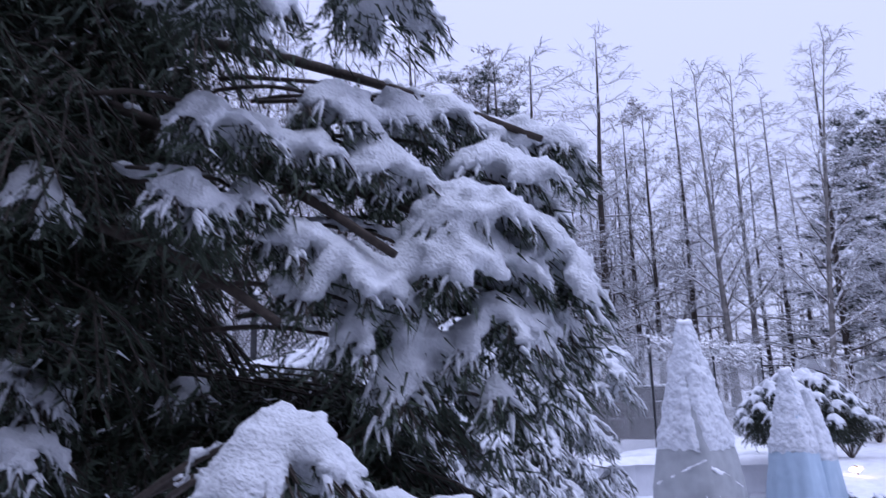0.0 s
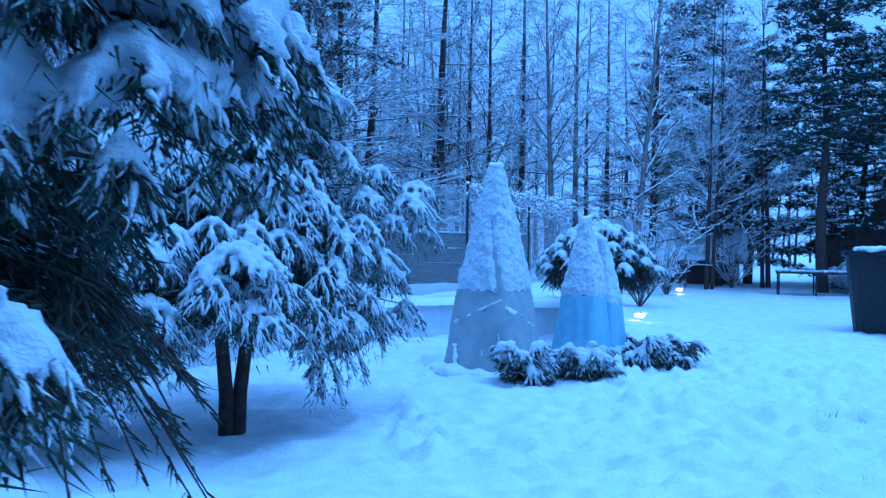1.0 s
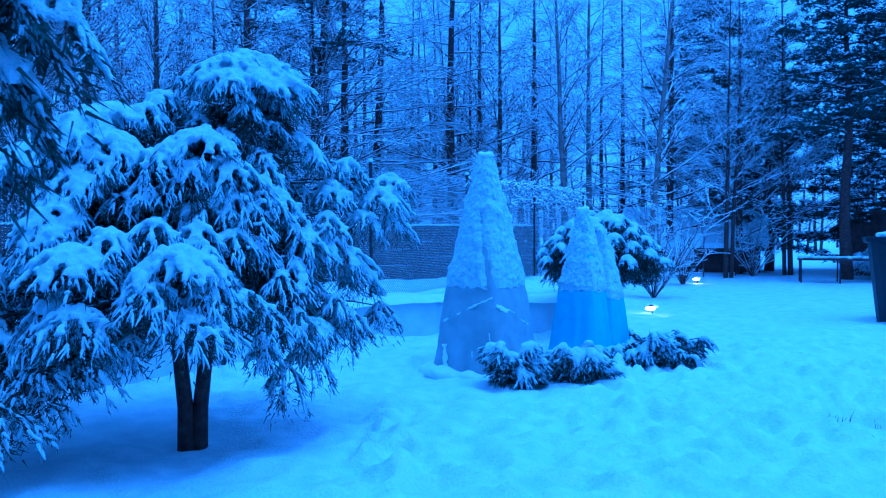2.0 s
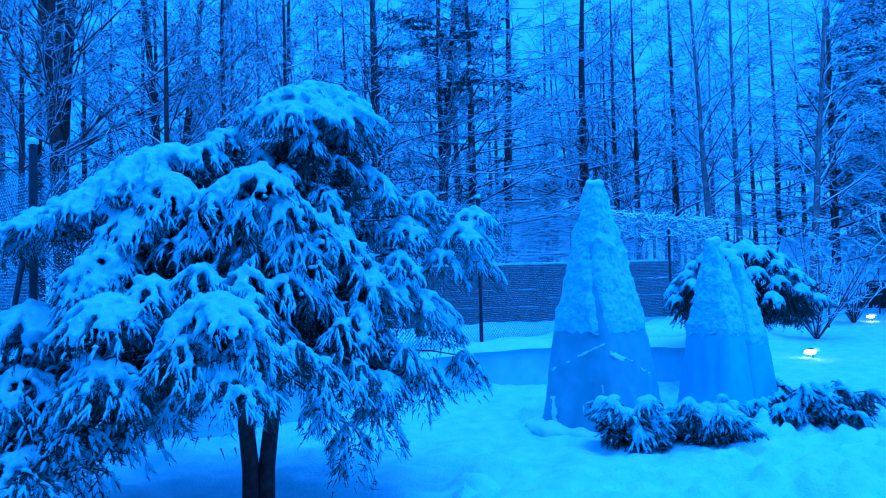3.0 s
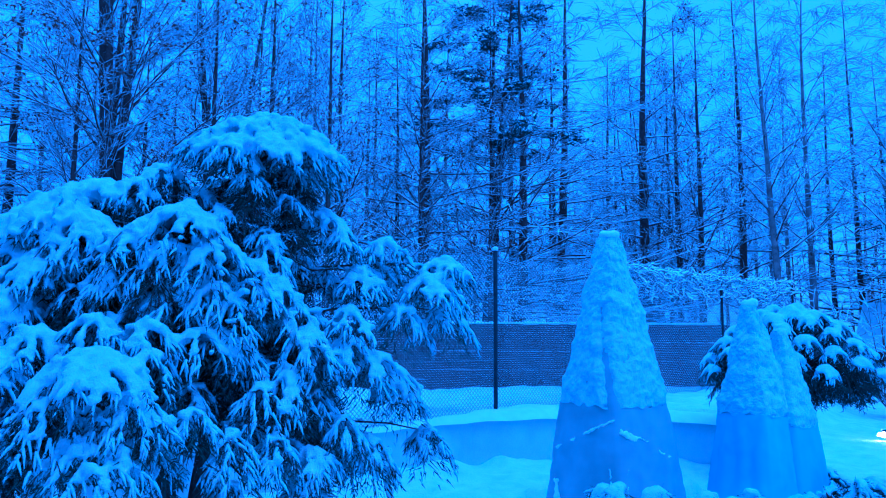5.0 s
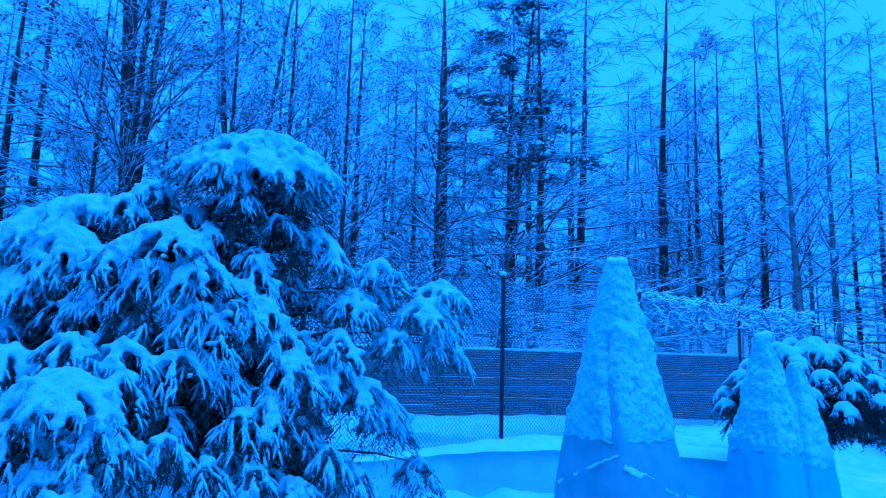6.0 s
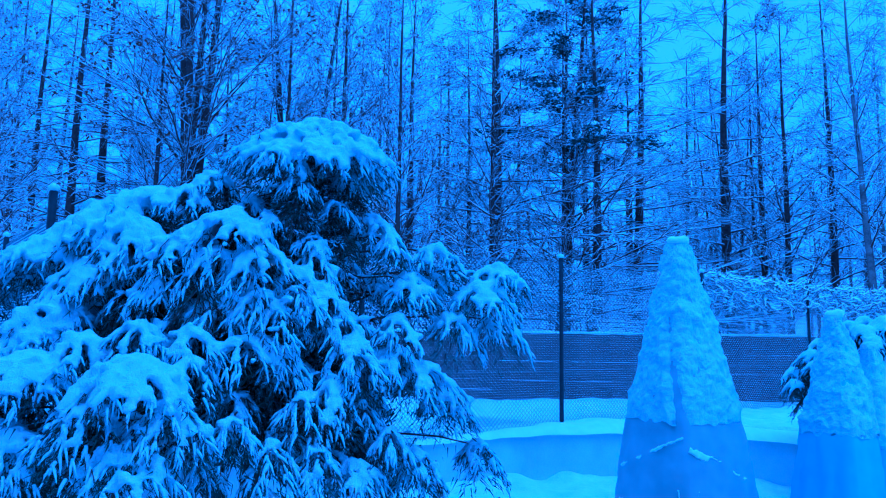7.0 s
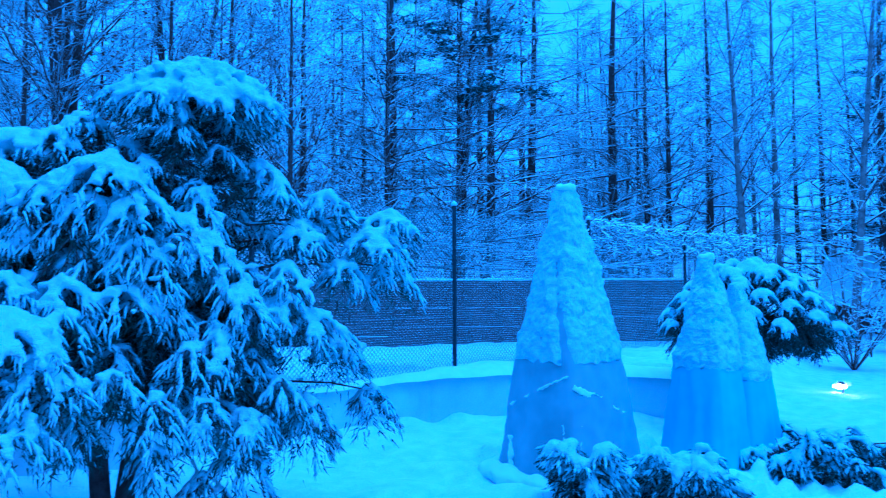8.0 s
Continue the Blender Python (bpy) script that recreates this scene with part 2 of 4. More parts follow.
def build_wall():
    """Low retaining wall, with snow lying on its coping."""
    g, cap = Geo(), Geo()
    n = len(WALL) - 1
    rows = []
    for i in range(n + 1):
        a, b = Vector(WALL[max(i - 1, 0)]), Vector(WALL[min(i + 1, n)])
        side = Vector(((b - a).y, -(b - a).x)).normalized()
        p = Vector(WALL[i])
        rows.append((p, side))
    fine = []
    for i in range(n):
        for k in range(14):
            s = k / 14
            fine.append((rows[i][0].lerp(rows[i + 1][0], s), rows[i][1].lerp(rows[i + 1][1], s)))
    fine.append(rows[-1])
    for p, side in fine:
        wob = 0.02 * noise.noise(Vector((p.x * 3, p.y * 3, 0)))
        top = height(p.x, p.y) + RISE * 0.95 + wob
        foot = height(p.x, p.y) - 0.3
        f, b = p + side * (0.1 + wob), p - side * 0.12
        g.v += [Vector((f.x + side.x * 0.05, f.y + side.y * 0.05, foot)), Vector((f.x, f.y, top - 0.05)), Vector((b.x, b.y, top - 0.05)), Vector((b.x, b.y, foot))]
        for k in range(9):
            s = k / 8
            q = p + side * (0.17 + 0.02 * noise.noise(Vector((p.x * 5, p.y * 5, 4))) - 0.5 * s)
            up = (0.12 + 0.03 * noise.noise(Vector((q.x * 2, q.y * 2, 1)))) * math.sin(min(1, s * 2.2 + 0.02) * math.pi / 2) ** 0.6
            cap.v.append(Vector((q.x, q.y, top - 0.08 + up)))
    m = len(fine)
    for i in range(m - 1):
        q = i * 4
        g.f += [(q + 4, q + 5, q + 1, q), (q + 5, q + 6, q + 2, q + 1), (q + 6, q + 7, q + 3, q + 2)]
        for k in range(8):
            cap.f.append((i * 9 + k, (i + 1) * 9 + k, (i + 1) * 9 + k + 1, i * 9 + k + 1))
    g.f += [(0, 1, 2, 3), tuple((m - 1) * 4 + k for k in (3, 2, 1, 0))]
    wall = tagged(new("retaining_wall", g.mesh("retaining_wall", RENDER_WALL, False)), "low pale rendered retaining wall below the fence", "garden wall", kind="structure")
    part("snow_cap", cap, SNOW, wall, "thick snow on the coping")


build_wall()


def shade_wall():
    """Plain unseen wall, added behind the start of the path to block low light."""
    g = Geo()
    g.box((-9.0, -4.3, -.3), (13.0, -4.0, 6.5))
    tagged(new("shade_wall", g.mesh("shade_wall", RENDER_DARK, False)), "plain dark rendered wall, unseen, added behind the garden to shade it", "house wall", kind="structure")


shade_wall()


# ---- snow-laden conifers ----
SPARSE = 0.15


def fan(tree, p, d, size, load, droop, fine=1.0, bare=False, frosty=1.0):
    """A drooping hand of twigs: one pad of snow above, frosted fingers and needles below."""
    wood, green, snow, frost = tree
    d = d.normalized()
    side = Vector((-d.y, d.x, 0))
    side = side.normalized() if side.length > 1e-6 else Vector((1, 0, 0))
    rays = R.choice((7, 8, 9)) if size > 0.2 else 6
    for k in range(rays):
        a = (k / (rays - 1) - 0.5) * 2.2 + rnd(-.2, .2)
        w = (d * math.cos(a) + side * math.sin(a)).normalized()
        far = size * (0.7 + 0.3 * math.cos(a)) * rnd(.62, 1.2)
        pts = []
        for i in range(5):
            q = i / 4
            pts.append(p + w * far * q + Vector((0, 0, -droop * far * (q * q * .8 + abs(a) * q * .22))))
        wood.tube(pts[::2], [.005, .004, .002], 3, False)
        if not bare and R.random() > SPARSE:
            for i in range(7):
                q = i / 6 * .88
                c = pts[min(3, int(q * 4))].lerp(pts[min(3, int(q * 4)) + 1], q * 4 - min(3, int(q * 4)))
                r = load * (1.1 - .72 * q ** 1.4) * rnd(.7, 1.25)
                snow.ball(c + Vector((rnd(-.2, .2) * r, rnd(-.2, .2) * r, r * .42)), r, .72)
        for _ in range(int(4 * fine + .5)):
            q = rnd(.5, 1)
            i = min(3, int(q * 4))
            c = pts[i].lerp(pts[i + 1], q * 4 - i)
            v = (w * rnd(.5, 1.1) + side * rnd(-.5, .5) + Vector((0, 0, -rnd(.45, 1.1)))).normalized()
            long = rnd(.035, .075)
            tip = c + v * long
            mid = c + v * long * .6 + Vector((0, 0, .004))
            if not bare:
                frost.tube([c, mid, tip + v * .006], [.012, .0105, .0015], 4, False)
            else:
                wood.tube([c, tip], [.003, .002], 3, False)
            for _ in range(int(7 * fine)):
                e = c.lerp(tip, rnd(0, 1.1)) - Vector((0, 0, .008))
                (frost if R.random() < .2 * frosty else green).blade(e, (v + Vector((rnd(-1, 1), rnd(-1, 1), rnd(-.7, .2)))).normalized(), rnd(.02, .045), .0034)
        for i in range(1, 5):
            for _ in range(int(7 * fine)):
                e = pts[i - 1].lerp(pts[i], rnd(0, 1))
                (frost if R.random() < .12 * frosty else green).blade(e, (w * .7 + Vector((rnd(-1, 1), rnd(-1, 1), rnd(-1.3, .0)))).normalized(), rnd(.035, .07), .0035)


def bough(tree, start, tip, lift, width, load, count, fine=1.0, from_s=0.28, dark=1.0, bare=False, frosty=1.0):
    """A main bough from start to tip that first rises by lift, carrying fans of twigs."""
    wood, green, snow, frost = tree
    n = 9
    pts = []
    across = Vector((-(tip - start).y, (tip - start).x, 0))
    across = across.normalized() if across.length > 1e-6 else Vector((1, 0, 0))
    for i in range(n + 1):
        s = i / n
        p = start.lerp(tip, s)
        p.z += lift * 4 * s * (1 - s) + rnd(-.015, .015)
        p += across * (0.05 * math.sin(s * 5 + start.z * 7))
        pts.append(p)
    size = (tip - start).length
    thick = .22 if bare else 1
    wood.tube(pts, [max(0.004, thick * (0.011 * size * (1 - 0.85 * i / n) + 0.004)) for i in range(n + 1)], 5)
    for i in range(3 * n + 1):
        s = i / (3 * n)
        if s > from_s * 0.5 and not bare:
            j = min(n - 1, int(s * n))
            c = pts[j].lerp(pts[j + 1], s * n - j)
            r = load * rnd(.45, .75) * min(1, .45 + s * 1.3)
            snow.ball(c + Vector((rnd(-.3, .3) * r, rnd(-.3, .3) * r, r * .6)), r, .75)
    for k in range(count):
        s = from_s + (1 - from_s) * (k + rnd(0, 0.8)) / count
        i = min(n - 1, int(s * n))
        p = pts[i].lerp(pts[i + 1], s * n - i)
        d = (pts[i + 1] - pts[i]).normalized()
        ang = rnd(.35, 1.2) * (1 if k % 2 else -1)
        v = d * math.cos(ang) + across * math.sin(ang)
        v.z = v.z * .6 + rnd(-.15, .2)
        fan(tree, p + Vector((0, 0, rnd(-.08, .04))), v, width * rnd(.6, 1.25), load * rnd(.75, 1.1), rnd(.5, 1.15), fine, bare, frosty)
    fan(tree, pts[-1], pts[-1] - pts[-2], width * .9, load, .8, fine, bare, frosty)
    # shaded sprays below the bough, some of them frosted
    for _ in range(int(42 * size * dark)):
        s = rnd(0.1, 1)
        i = min(n - 1, int(s * n))
        p = pts[i].lerp(pts[i + 1], s * n - i) + across * rnd(-1, 1) * width * .8 * s + Vector((0, 0, rnd(-.22, -.02)))
        w = Vector((rnd(-1, 1), rnd(-1, 1), rnd(-1, -.2))).normalized()
        far = rnd(.06, .16)
        wood.tube([p, p + w * far], [.0035, .002], 3, False)
        pale = (.72 if R.random() < .5 else .2) * frosty
        for j in range(12):
            c = p + w * far * rnd(0, 1)
            (frost if R.random() < pale else green).blade(c, (w * .8 + Vector((rnd(-1, 1), rnd(-1, 1), rnd(-.5, .5)))).normalized(), rnd(.025, .06), .005)


def tuft_at(tree, root, c, half, drop, fine=1.0, load=.2, frosty=1.0, long=1.0, most=.062, curl=2.1):
    """A rounded cushion of snow on spreading shoots, with a fringe that hangs all round, on its own thin bough."""
    wood, green, snow, frost = tree
    out = Vector((c.x - root.x, c.y - root.y, 0))
    aim = math.atan2(out.y, out.x)
    arc = [root.lerp(c, q / 6) + Vector((rnd(-.01, .01), rnd(-.01, .01), .3 * min(.5, out.length) * q / 6 * (1 - q / 6))) for q in range(7)]
    arc[-1] = c - Vector((0, 0, .03))
    wood.tube(arc, [.009, .0085, .008, .0075, .007, .006, .004], 5)
    for q in range(22):
        p = arc[3 + q // 8].lerp(arc[4 + q // 8], q % 8 / 8)
        snow.ball(p + Vector((0, 0, .01)), rnd(.011, .02), .75)
    n = max(8, int(half * 44))
    for k in range(n):
        a = aim + 2 * math.pi * (k + rnd(-.35, .35)) / n
        face = .5 + .5 * math.cos(a - aim)
        w = Vector((math.cos(a), math.sin(a), 0))
        side = Vector((-w.y, w.x, 0))
        far = half * (.6 + .45 * face) * rnd(.75, 1.2)
        fall = drop * (.4 + .5 * face) * rnd(.6, 1.1)
        pts = [c + w * far * q / 5 - Vector((0, 0, fall * (q / 5) ** curl)) + side * (.04 * far * math.sin(q * 2 + k)) for q in range(6)]
        wood.tube(pts[1::2], [.005, .004, .002], 3, False)
        lean = rnd(.8, 1.2)
        runs = [(pts, 1.0)]
        fork = pts[3]
        for sgn in (-1, 1):
            if R.random() < .6:
                v = w * .8 + side * sgn * rnd(.4, .8)
                runs.append(([fork + v * far * .45 * q / 3 - Vector((0, 0, fall * .5 * (q / 3) ** 1.4)) for q in range(4)], .62))
        for run, big in runs:
            m = len(run) - 1
            for i in range(2 * m + 1):
                q = i / (2 * m) * .93
                j = min(m - 1, int(q * m))
                p = run[j].lerp(run[j + 1], q * m - j)
                r = min(most, max(.012, half * load * big * (.92 - .5 * q) * lean * rnd(.75, 1.2)))
                snow.ball(p + Vector((rnd(-.25, .25) * r, rnd(-.25, .25) * r, r * .35)), r, .7)
            for _ in range(int((9 if big == 1 else 5) * fine + .5)):
                q = rnd(.4, 1)
                j = min(m - 1, int(q * m))
                p = run[j].lerp(run[j + 1], q * m - j)
                v = (w * rnd(.25, .9) + side * rnd(-.55, .55) - Vector((0, 0, rnd(.45, 1.25)))).normalized()
                size = rnd(.032, .078) * long
                tip = p + v * size - Vector((0, 0, size * .18))
                mid = p + v * size * .55
                if R.random() < .75 * frosty:
                    frost.tube([p, mid, tip], [.0088, .0078, .002], 4, False)
                else:
                    wood.tube([p, tip], [.003, .002], 3, False)
                for _ in range(int(6 * fine)):
                    e = p.lerp(tip, rnd(.1, 1.05)) - Vector((0, 0, .007))
                    (frost if R.random() < .3 * frosty else green).blade(e, (v + Vector((rnd(-.9, .9), rnd(-.9, .9), rnd(-.8, .15)))).normalized(), rnd(.02, .045), .0034)
    # lumps on the cushion
    for _ in range(int(60 * half * load / .2)):
        a, q = rnd(0, 6.283), math.sqrt(R.random()) * .8
        far = half * (.6 + .45 * (.5 + .5 * math.cos(a - aim))) * q
        r = rnd(.018, .04) * min(1.2, .5 + 2.5 * half)
        snow.ball(c + Vector((math.cos(a) * far, math.sin(a) * far, r * .5 + half * load * .5 - drop * .8 * q ** curl)), r, .8)
    # dark shoots below the cushion
    for _ in range(int(34 + 420 * half * fine)):
        a, q = rnd(0, 6.283), math.sqrt(R.random())
        p = c + Vector((math.cos(a), math.sin(a), 0)) * half * q * .9 - Vector((0, 0, drop * .75 * q * q + rnd(.02, .16)))
        green.blade(p, Vector((math.cos(a) * .6 + rnd(-.6, .6), math.sin(a) * .6 + rnd(-.6, .6), rnd(-1.2, -.1))).normalized(), rnd(.04, .09), .0045)


def finish(owner, tree, voxel, passes=3, rough=0.012, leaf="foliage"):
    wood, green, snow, frost = tree
    part("branchwork", wood, BARK, owner, "thin dark branches")
    part(leaf, green, NEEDLE, owner, "dark green needles")
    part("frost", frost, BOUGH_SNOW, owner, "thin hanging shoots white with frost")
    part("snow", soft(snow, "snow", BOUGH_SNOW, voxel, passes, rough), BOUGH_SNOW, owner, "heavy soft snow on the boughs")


def growth():
    return Geo(), Geo(), Geo(), Geo()


UX, UY, VX, VY = 0.862, 0.507, -0.507, 0.862


def weeping_tree():
    bx, by = -0.1, 5.62
    bz = height(bx, by) - 0.08
    tree = thing("conifer", bx, by, bz, "weeping garden conifer with twin dark stems, bowed under snow", "conifer tree")
    stems, tree_ = Geo(), growth()

    def at(u, v, z):
        return Vector((u * UX + v * VX, u * UY + v * VY, z - bz))

    left = [at(-.03, 0, bz - .1), at(-0.04, 0, .2), at(-.085, .02, .7), at(-.12, .05, 1.4), at(-.1, .05, 2.0), at(-0.12, .06, 2.55)]
    right = [at(0.05, 0, bz - .1), at(0.07, 0, .2), at(.13, .02, .7), at(.22, .04, 1.4), at(.28, .05, 2.1), at(.44, .05, 2.98)]
    stems.tube(left, [.075, .06, .054, .046, .034, .012], 9)
    stems.tube(right, [.075, .06, .054, .046, .034, .012], 9)
    part("trunk", stems, BARK, tree, "twin dark rough stems")

    def arm(u0, z0, u1, v1, z1, lift, width, load, count, **more):
        more.setdefault("from_s", .34)
        more.setdefault("dark", 1.5)
        if u1 < -.2 and z1 < 1.25:
            load, more["dark"], more["frosty"] = load * .74, 2.2, .7
        bough(tree_, at(u0, .04, z0), at(u1, v1, z1), lift, width * .78, load * .44, max(5, int(count * .55)), **more)

    def tuft(u, v, z, half, drop, load=.19):
        """A snow cushion held by a bough that leaves the stem a little lower."""
        foot = min(2.6, max(.85, z - .12 + .25 * max(0, 1.4 - z)))
        tuft_at(tree_, at(.05 + .1 * foot if u > 0 else -.1, .04, foot), at(u, v, z), half * (.82 if z < 1.25 else 1.2 if u > 1.1 else 1), drop, load=load * (1 if z > 1.25 else .66), fine=1 if z > 1.25 else 1.2, long=1.1)

    # the crown and the cushions below it
    tuft(0.44, 0.00, 2.79, 0.47, 0.33)
    tuft(0.45, 0.05, 2.95, 0.27, 0.18)
    tuft(0.28, -0.20, 2.73, 0.25, 0.28)
    tuft(0.65, -0.10, 2.74, 0.28, 0.26)
    tuft(-0.17, 0.00, 2.58, 0.20, 0.24)
    tuft(0.04, -0.40, 2.24, 0.32, 0.32)
    tuft(0.21, -0.50, 2.06, 0.25, 0.33)
    tuft(-0.15, -0.40, 2.13, 0.19, 0.24)
    tuft(-0.53, -0.05, 2.43, 0.37, 0.32)
    tuft(-0.73, -0.20, 2.31, 0.36, 0.37)
    tuft(-0.50, -0.35, 2.20, 0.25, 0.36)
    tuft(-1.02, -0.20, 2.10, 0.35, 0.34)
    tuft(-0.75, -0.40, 1.95, 0.25, 0.33)
    tuft(-1.32, -0.10, 1.98, 0.32, 0.25)
    tuft(-1.68, 0.00, 1.90, 0.38, 0.29)
    tuft(0.82, 0.00, 2.33, 0.21, 0.30)
    tuft(0.96, -0.10, 2.20, 0.13, 0.20)
    tuft(0.39, 0.10, 2.37, 0.17, 0.20)
    tuft(0.59, -0.40, 1.84, 0.21, 0.29)
    tuft(0.70, -0.45, 1.68, 0.16, 0.30)
    tuft(1.24, -0.05, 2.13, 0.17, 0.21)
    tuft(1.09, -0.10, 1.95, 0.21, 0.28)
    tuft(1.62, 0.00, 2.00, 0.19, 0.18)
    tuft(1.53, -0.10, 1.88, 0.21, 0.24)
    tuft(1.64, -0.10, 1.71, 0.14, 0.29)
    tuft(1.35, -0.15, 1.70, 0.16, 0.28)
    tuft(1.01, -0.25, 1.68, 0.19, 0.29)
    tuft(-0.36, -0.50, 1.88, 0.15, 0.27)
    tuft(-0.85, -0.50, 1.72, 0.28, 0.28)
    tuft(0.36, -0.60, 1.72, 0.16, 0.30)
    tuft(0.05, -0.50, 1.80, 0.20, 0.30)
    tuft(-0.13, -0.50, 1.73, 0.17, 0.24)
    tuft(0.40, -0.60, 1.49, 0.13, 0.26)
    tuft(-0.19, -1.15, 1.41, 0.35, 0.32)
    tuft(-0.00, -1.20, 1.23, 0.31, 0.31)
    tuft(-0.36, -1.20, 1.23, 0.32, 0.32)
    tuft(-0.13, -1.30, 1.04, 0.36, 0.28)
    tuft(-0.00, -0.90, 1.43, 0.18, 0.24)
    tuft(-0.78, -0.90, 1.42, 0.29, 0.33)
    tuft(-0.75, -1.10, 1.08, 0.34, 0.31)
    tuft(0.77, -0.50, 1.55, 0.19, 0.32)
    tuft(1.01, -0.35, 1.49, 0.20, 0.33)
    tuft(1.15, -0.30, 1.40, 0.19, 0.30)
    tuft(0.99, -0.50, 1.06, 0.16, 0.26)
    tuft(1.31, -0.15, 1.26, 0.19, 0.32)
    tuft(1.52, -0.10, 0.95, 0.20, 0.29)
    tuft(0.63, -0.80, 1.00, 0.17, 0.27)
    tuft(0.79, -0.60, 0.89, 0.19, 0.26)
    tuft(0.41, -0.90, 1.01, 0.18, 0.27)
    tuft(0.54, -0.70, 1.25, 0.16, 0.28)
    tuft(0.68, -0.60, 1.31, 0.16, 0.32)
    tuft(0.23, -1.00, 1.16, 0.15, 0.26)
    tuft(1.15, -0.40, 0.92, 0.17, 0.23)
    tuft(1.10, -0.20, 0.92, 0.26, 0.46)
    tuft(0.77, -0.50, 0.74, 0.25, 0.41)
    tuft(0.59, -0.60, 0.57, 0.18, 0.36)
    tuft(-1.35, -0.30, 1.36, 0.38, 0.42)
    tuft(-1.37, -0.50, 1.01, 0.37, 0.41)
    tuft(-1.17, -0.60, 0.87, 0.32, 0.40)
    tuft(-1.29, -0.80, 0.57, 0.35, 0.35)
    tuft(-0.92, -0.80, 1.09, 0.27, 0.42)
    tuft(-1.82, -0.20, 1.15, 0.48, 0.53)
    tuft(-1.80, -0.40, 0.67, 0.51, 0.56)
    tuft(0.01, -0.90, 1.12, 0.22, 0.30)
    tuft(0.14, -0.05, 2.80, 0.23, 0.29)
    tuft(0.77, 0.00, 2.81, 0.21, 0.29)
    tuft(0.59, 0.00, 2.89, 0.26, 0.20)
    tuft(0.31, 0.00, 2.89, 0.27, 0.21)
    tuft(-0.31, -0.10, 2.45, 0.23, 0.23)
    tuft(-0.62, -0.15, 2.39, 0.23, 0.30)
    tuft(-0.85, -0.25, 2.20, 0.26, 0.30)
    tuft(-1.14, -0.20, 2.03, 0.27, 0.27)
    tuft(-0.30, -0.45, 2.09, 0.21, 0.31)
    tuft(-0.63, -0.40, 2.05, 0.22, 0.29)
    tuft(-0.02, -0.50, 2.02, 0.20, 0.30)
    tuft(0.25, -0.55, 1.80, 0.18, 0.26)
    tuft(0.41, -0.40, 1.94, 0.17, 0.27)
    tuft(0.52, -0.30, 2.06, 0.17, 0.31)
    tuft(0.82, -0.45, 1.43, 0.16, 0.26)
    tuft(0.20, -0.70, 1.54, 0.19, 0.28)
    tuft(-0.04, -0.80, 1.57, 0.19, 0.25)
    tuft(-0.30, -0.80, 1.59, 0.19, 0.22)
    tuft(-0.58, -0.80, 1.53, 0.23, 0.29)
    tuft(-0.94, -0.60, 1.59, 0.25, 0.28)
    # frosted growth between the cushions
    for k in range(36):
        w = math.pi * (1.02 + .96 * ((k * .618) % 1))
        z = 2.05 - 1.3 * k / 36
        far = 1.3 * (1 - (z - .7) / 2.3) ** .6 * rnd(.68, .92)
        tuft(far * 1.2 * math.cos(w) - .1, far * .85 * math.sin(w), z, .15, .2, .09)
    # sheltered growth below the crown
    for k in range(16):
        w = k * 2.39996
        tuft(.36 + .3 * math.cos(w), .05 + .3 * math.sin(w), 2.62 - .045 * k, .15, .16, .13)
    for k in range(18):
        w = k * 2.39996
        tuft(.1 + .75 * math.cos(w), .1 + .6 * math.sin(w), 1.95 - .055 * k, .2, .2, .12)
    for k in range(12):
        w = k * 2.39996
        arm(.36, 2.6 - .04 * k, .4 + .34 * math.cos(w), .05 + .34 * math.sin(w), 2.45 - .05 * k, .06, .2, .05, 3, fine=.7, dark=7, bare=True, from_s=.1)
    # low worn boughs that droop towards the ground
    for u1, v1, z1 in ((-1.95, -.45, .42), (-2.0, -.05, .5), (-1.55, -.95, .42), (-1.75, .4, .5), (-1.2, -1.15, .5), (-1.5, -.6, .6), (-1.0, -.8, .55), (-1.8, -.8, .75)):
        arm(-.05, 1.05, u1, v1, z1, .16, .34, .045, 16, dark=6, frosty=.6)
    # the bough that reaches out over the lawn
    arm(.25, 1.62, 1.3, 0, 2.0, .02, .2, .04, 4, from_s=.7, dark=.4)
    # boughs on the far side
    arm(-.1, 2.2, -1.0, .6, 1.9, .2, .34, .08, 16)
    arm(.2, 2.2, .5, .8, 1.8, .15, .32, .075, 12)
    arm(.2, 2.3, -.2, .9, 1.9, .15, .32, .075, 12)
    arm(-.1, 1.2, -1.6, .7, .8, .22, .34, .07, 16)
    arm(.1, 1.3, .9, .9, .8, .2, .34, .07, 16)
    arm(.1, 1.3, .2, 1.3, .8, .2, .34, .07, 16)
    arm(.1, 1.3, -.7, 1.2, .8, .2, .34, .07, 16)
    arm(-.1, 1.25, -2.05, .1, .75, .22, .34, .07, 20)
    # inner boughs that fill the crown
    for k in range(48):
        w = k * 2.39996
        z0 = .95 + 1.4 * k / 48
        far = (1.35 - .45 * (z0 - .75)) * rnd(.6, 1)
        arm(.05, z0 + .1, far * math.cos(w) - .1, far * math.sin(w) * .8, z0 - .15, .16, .26, .055, 4, fine=.7, dark=4, bare=True)
    finish(tree, tree_, 0.0165, 1, 0.034)


weeping_tree()


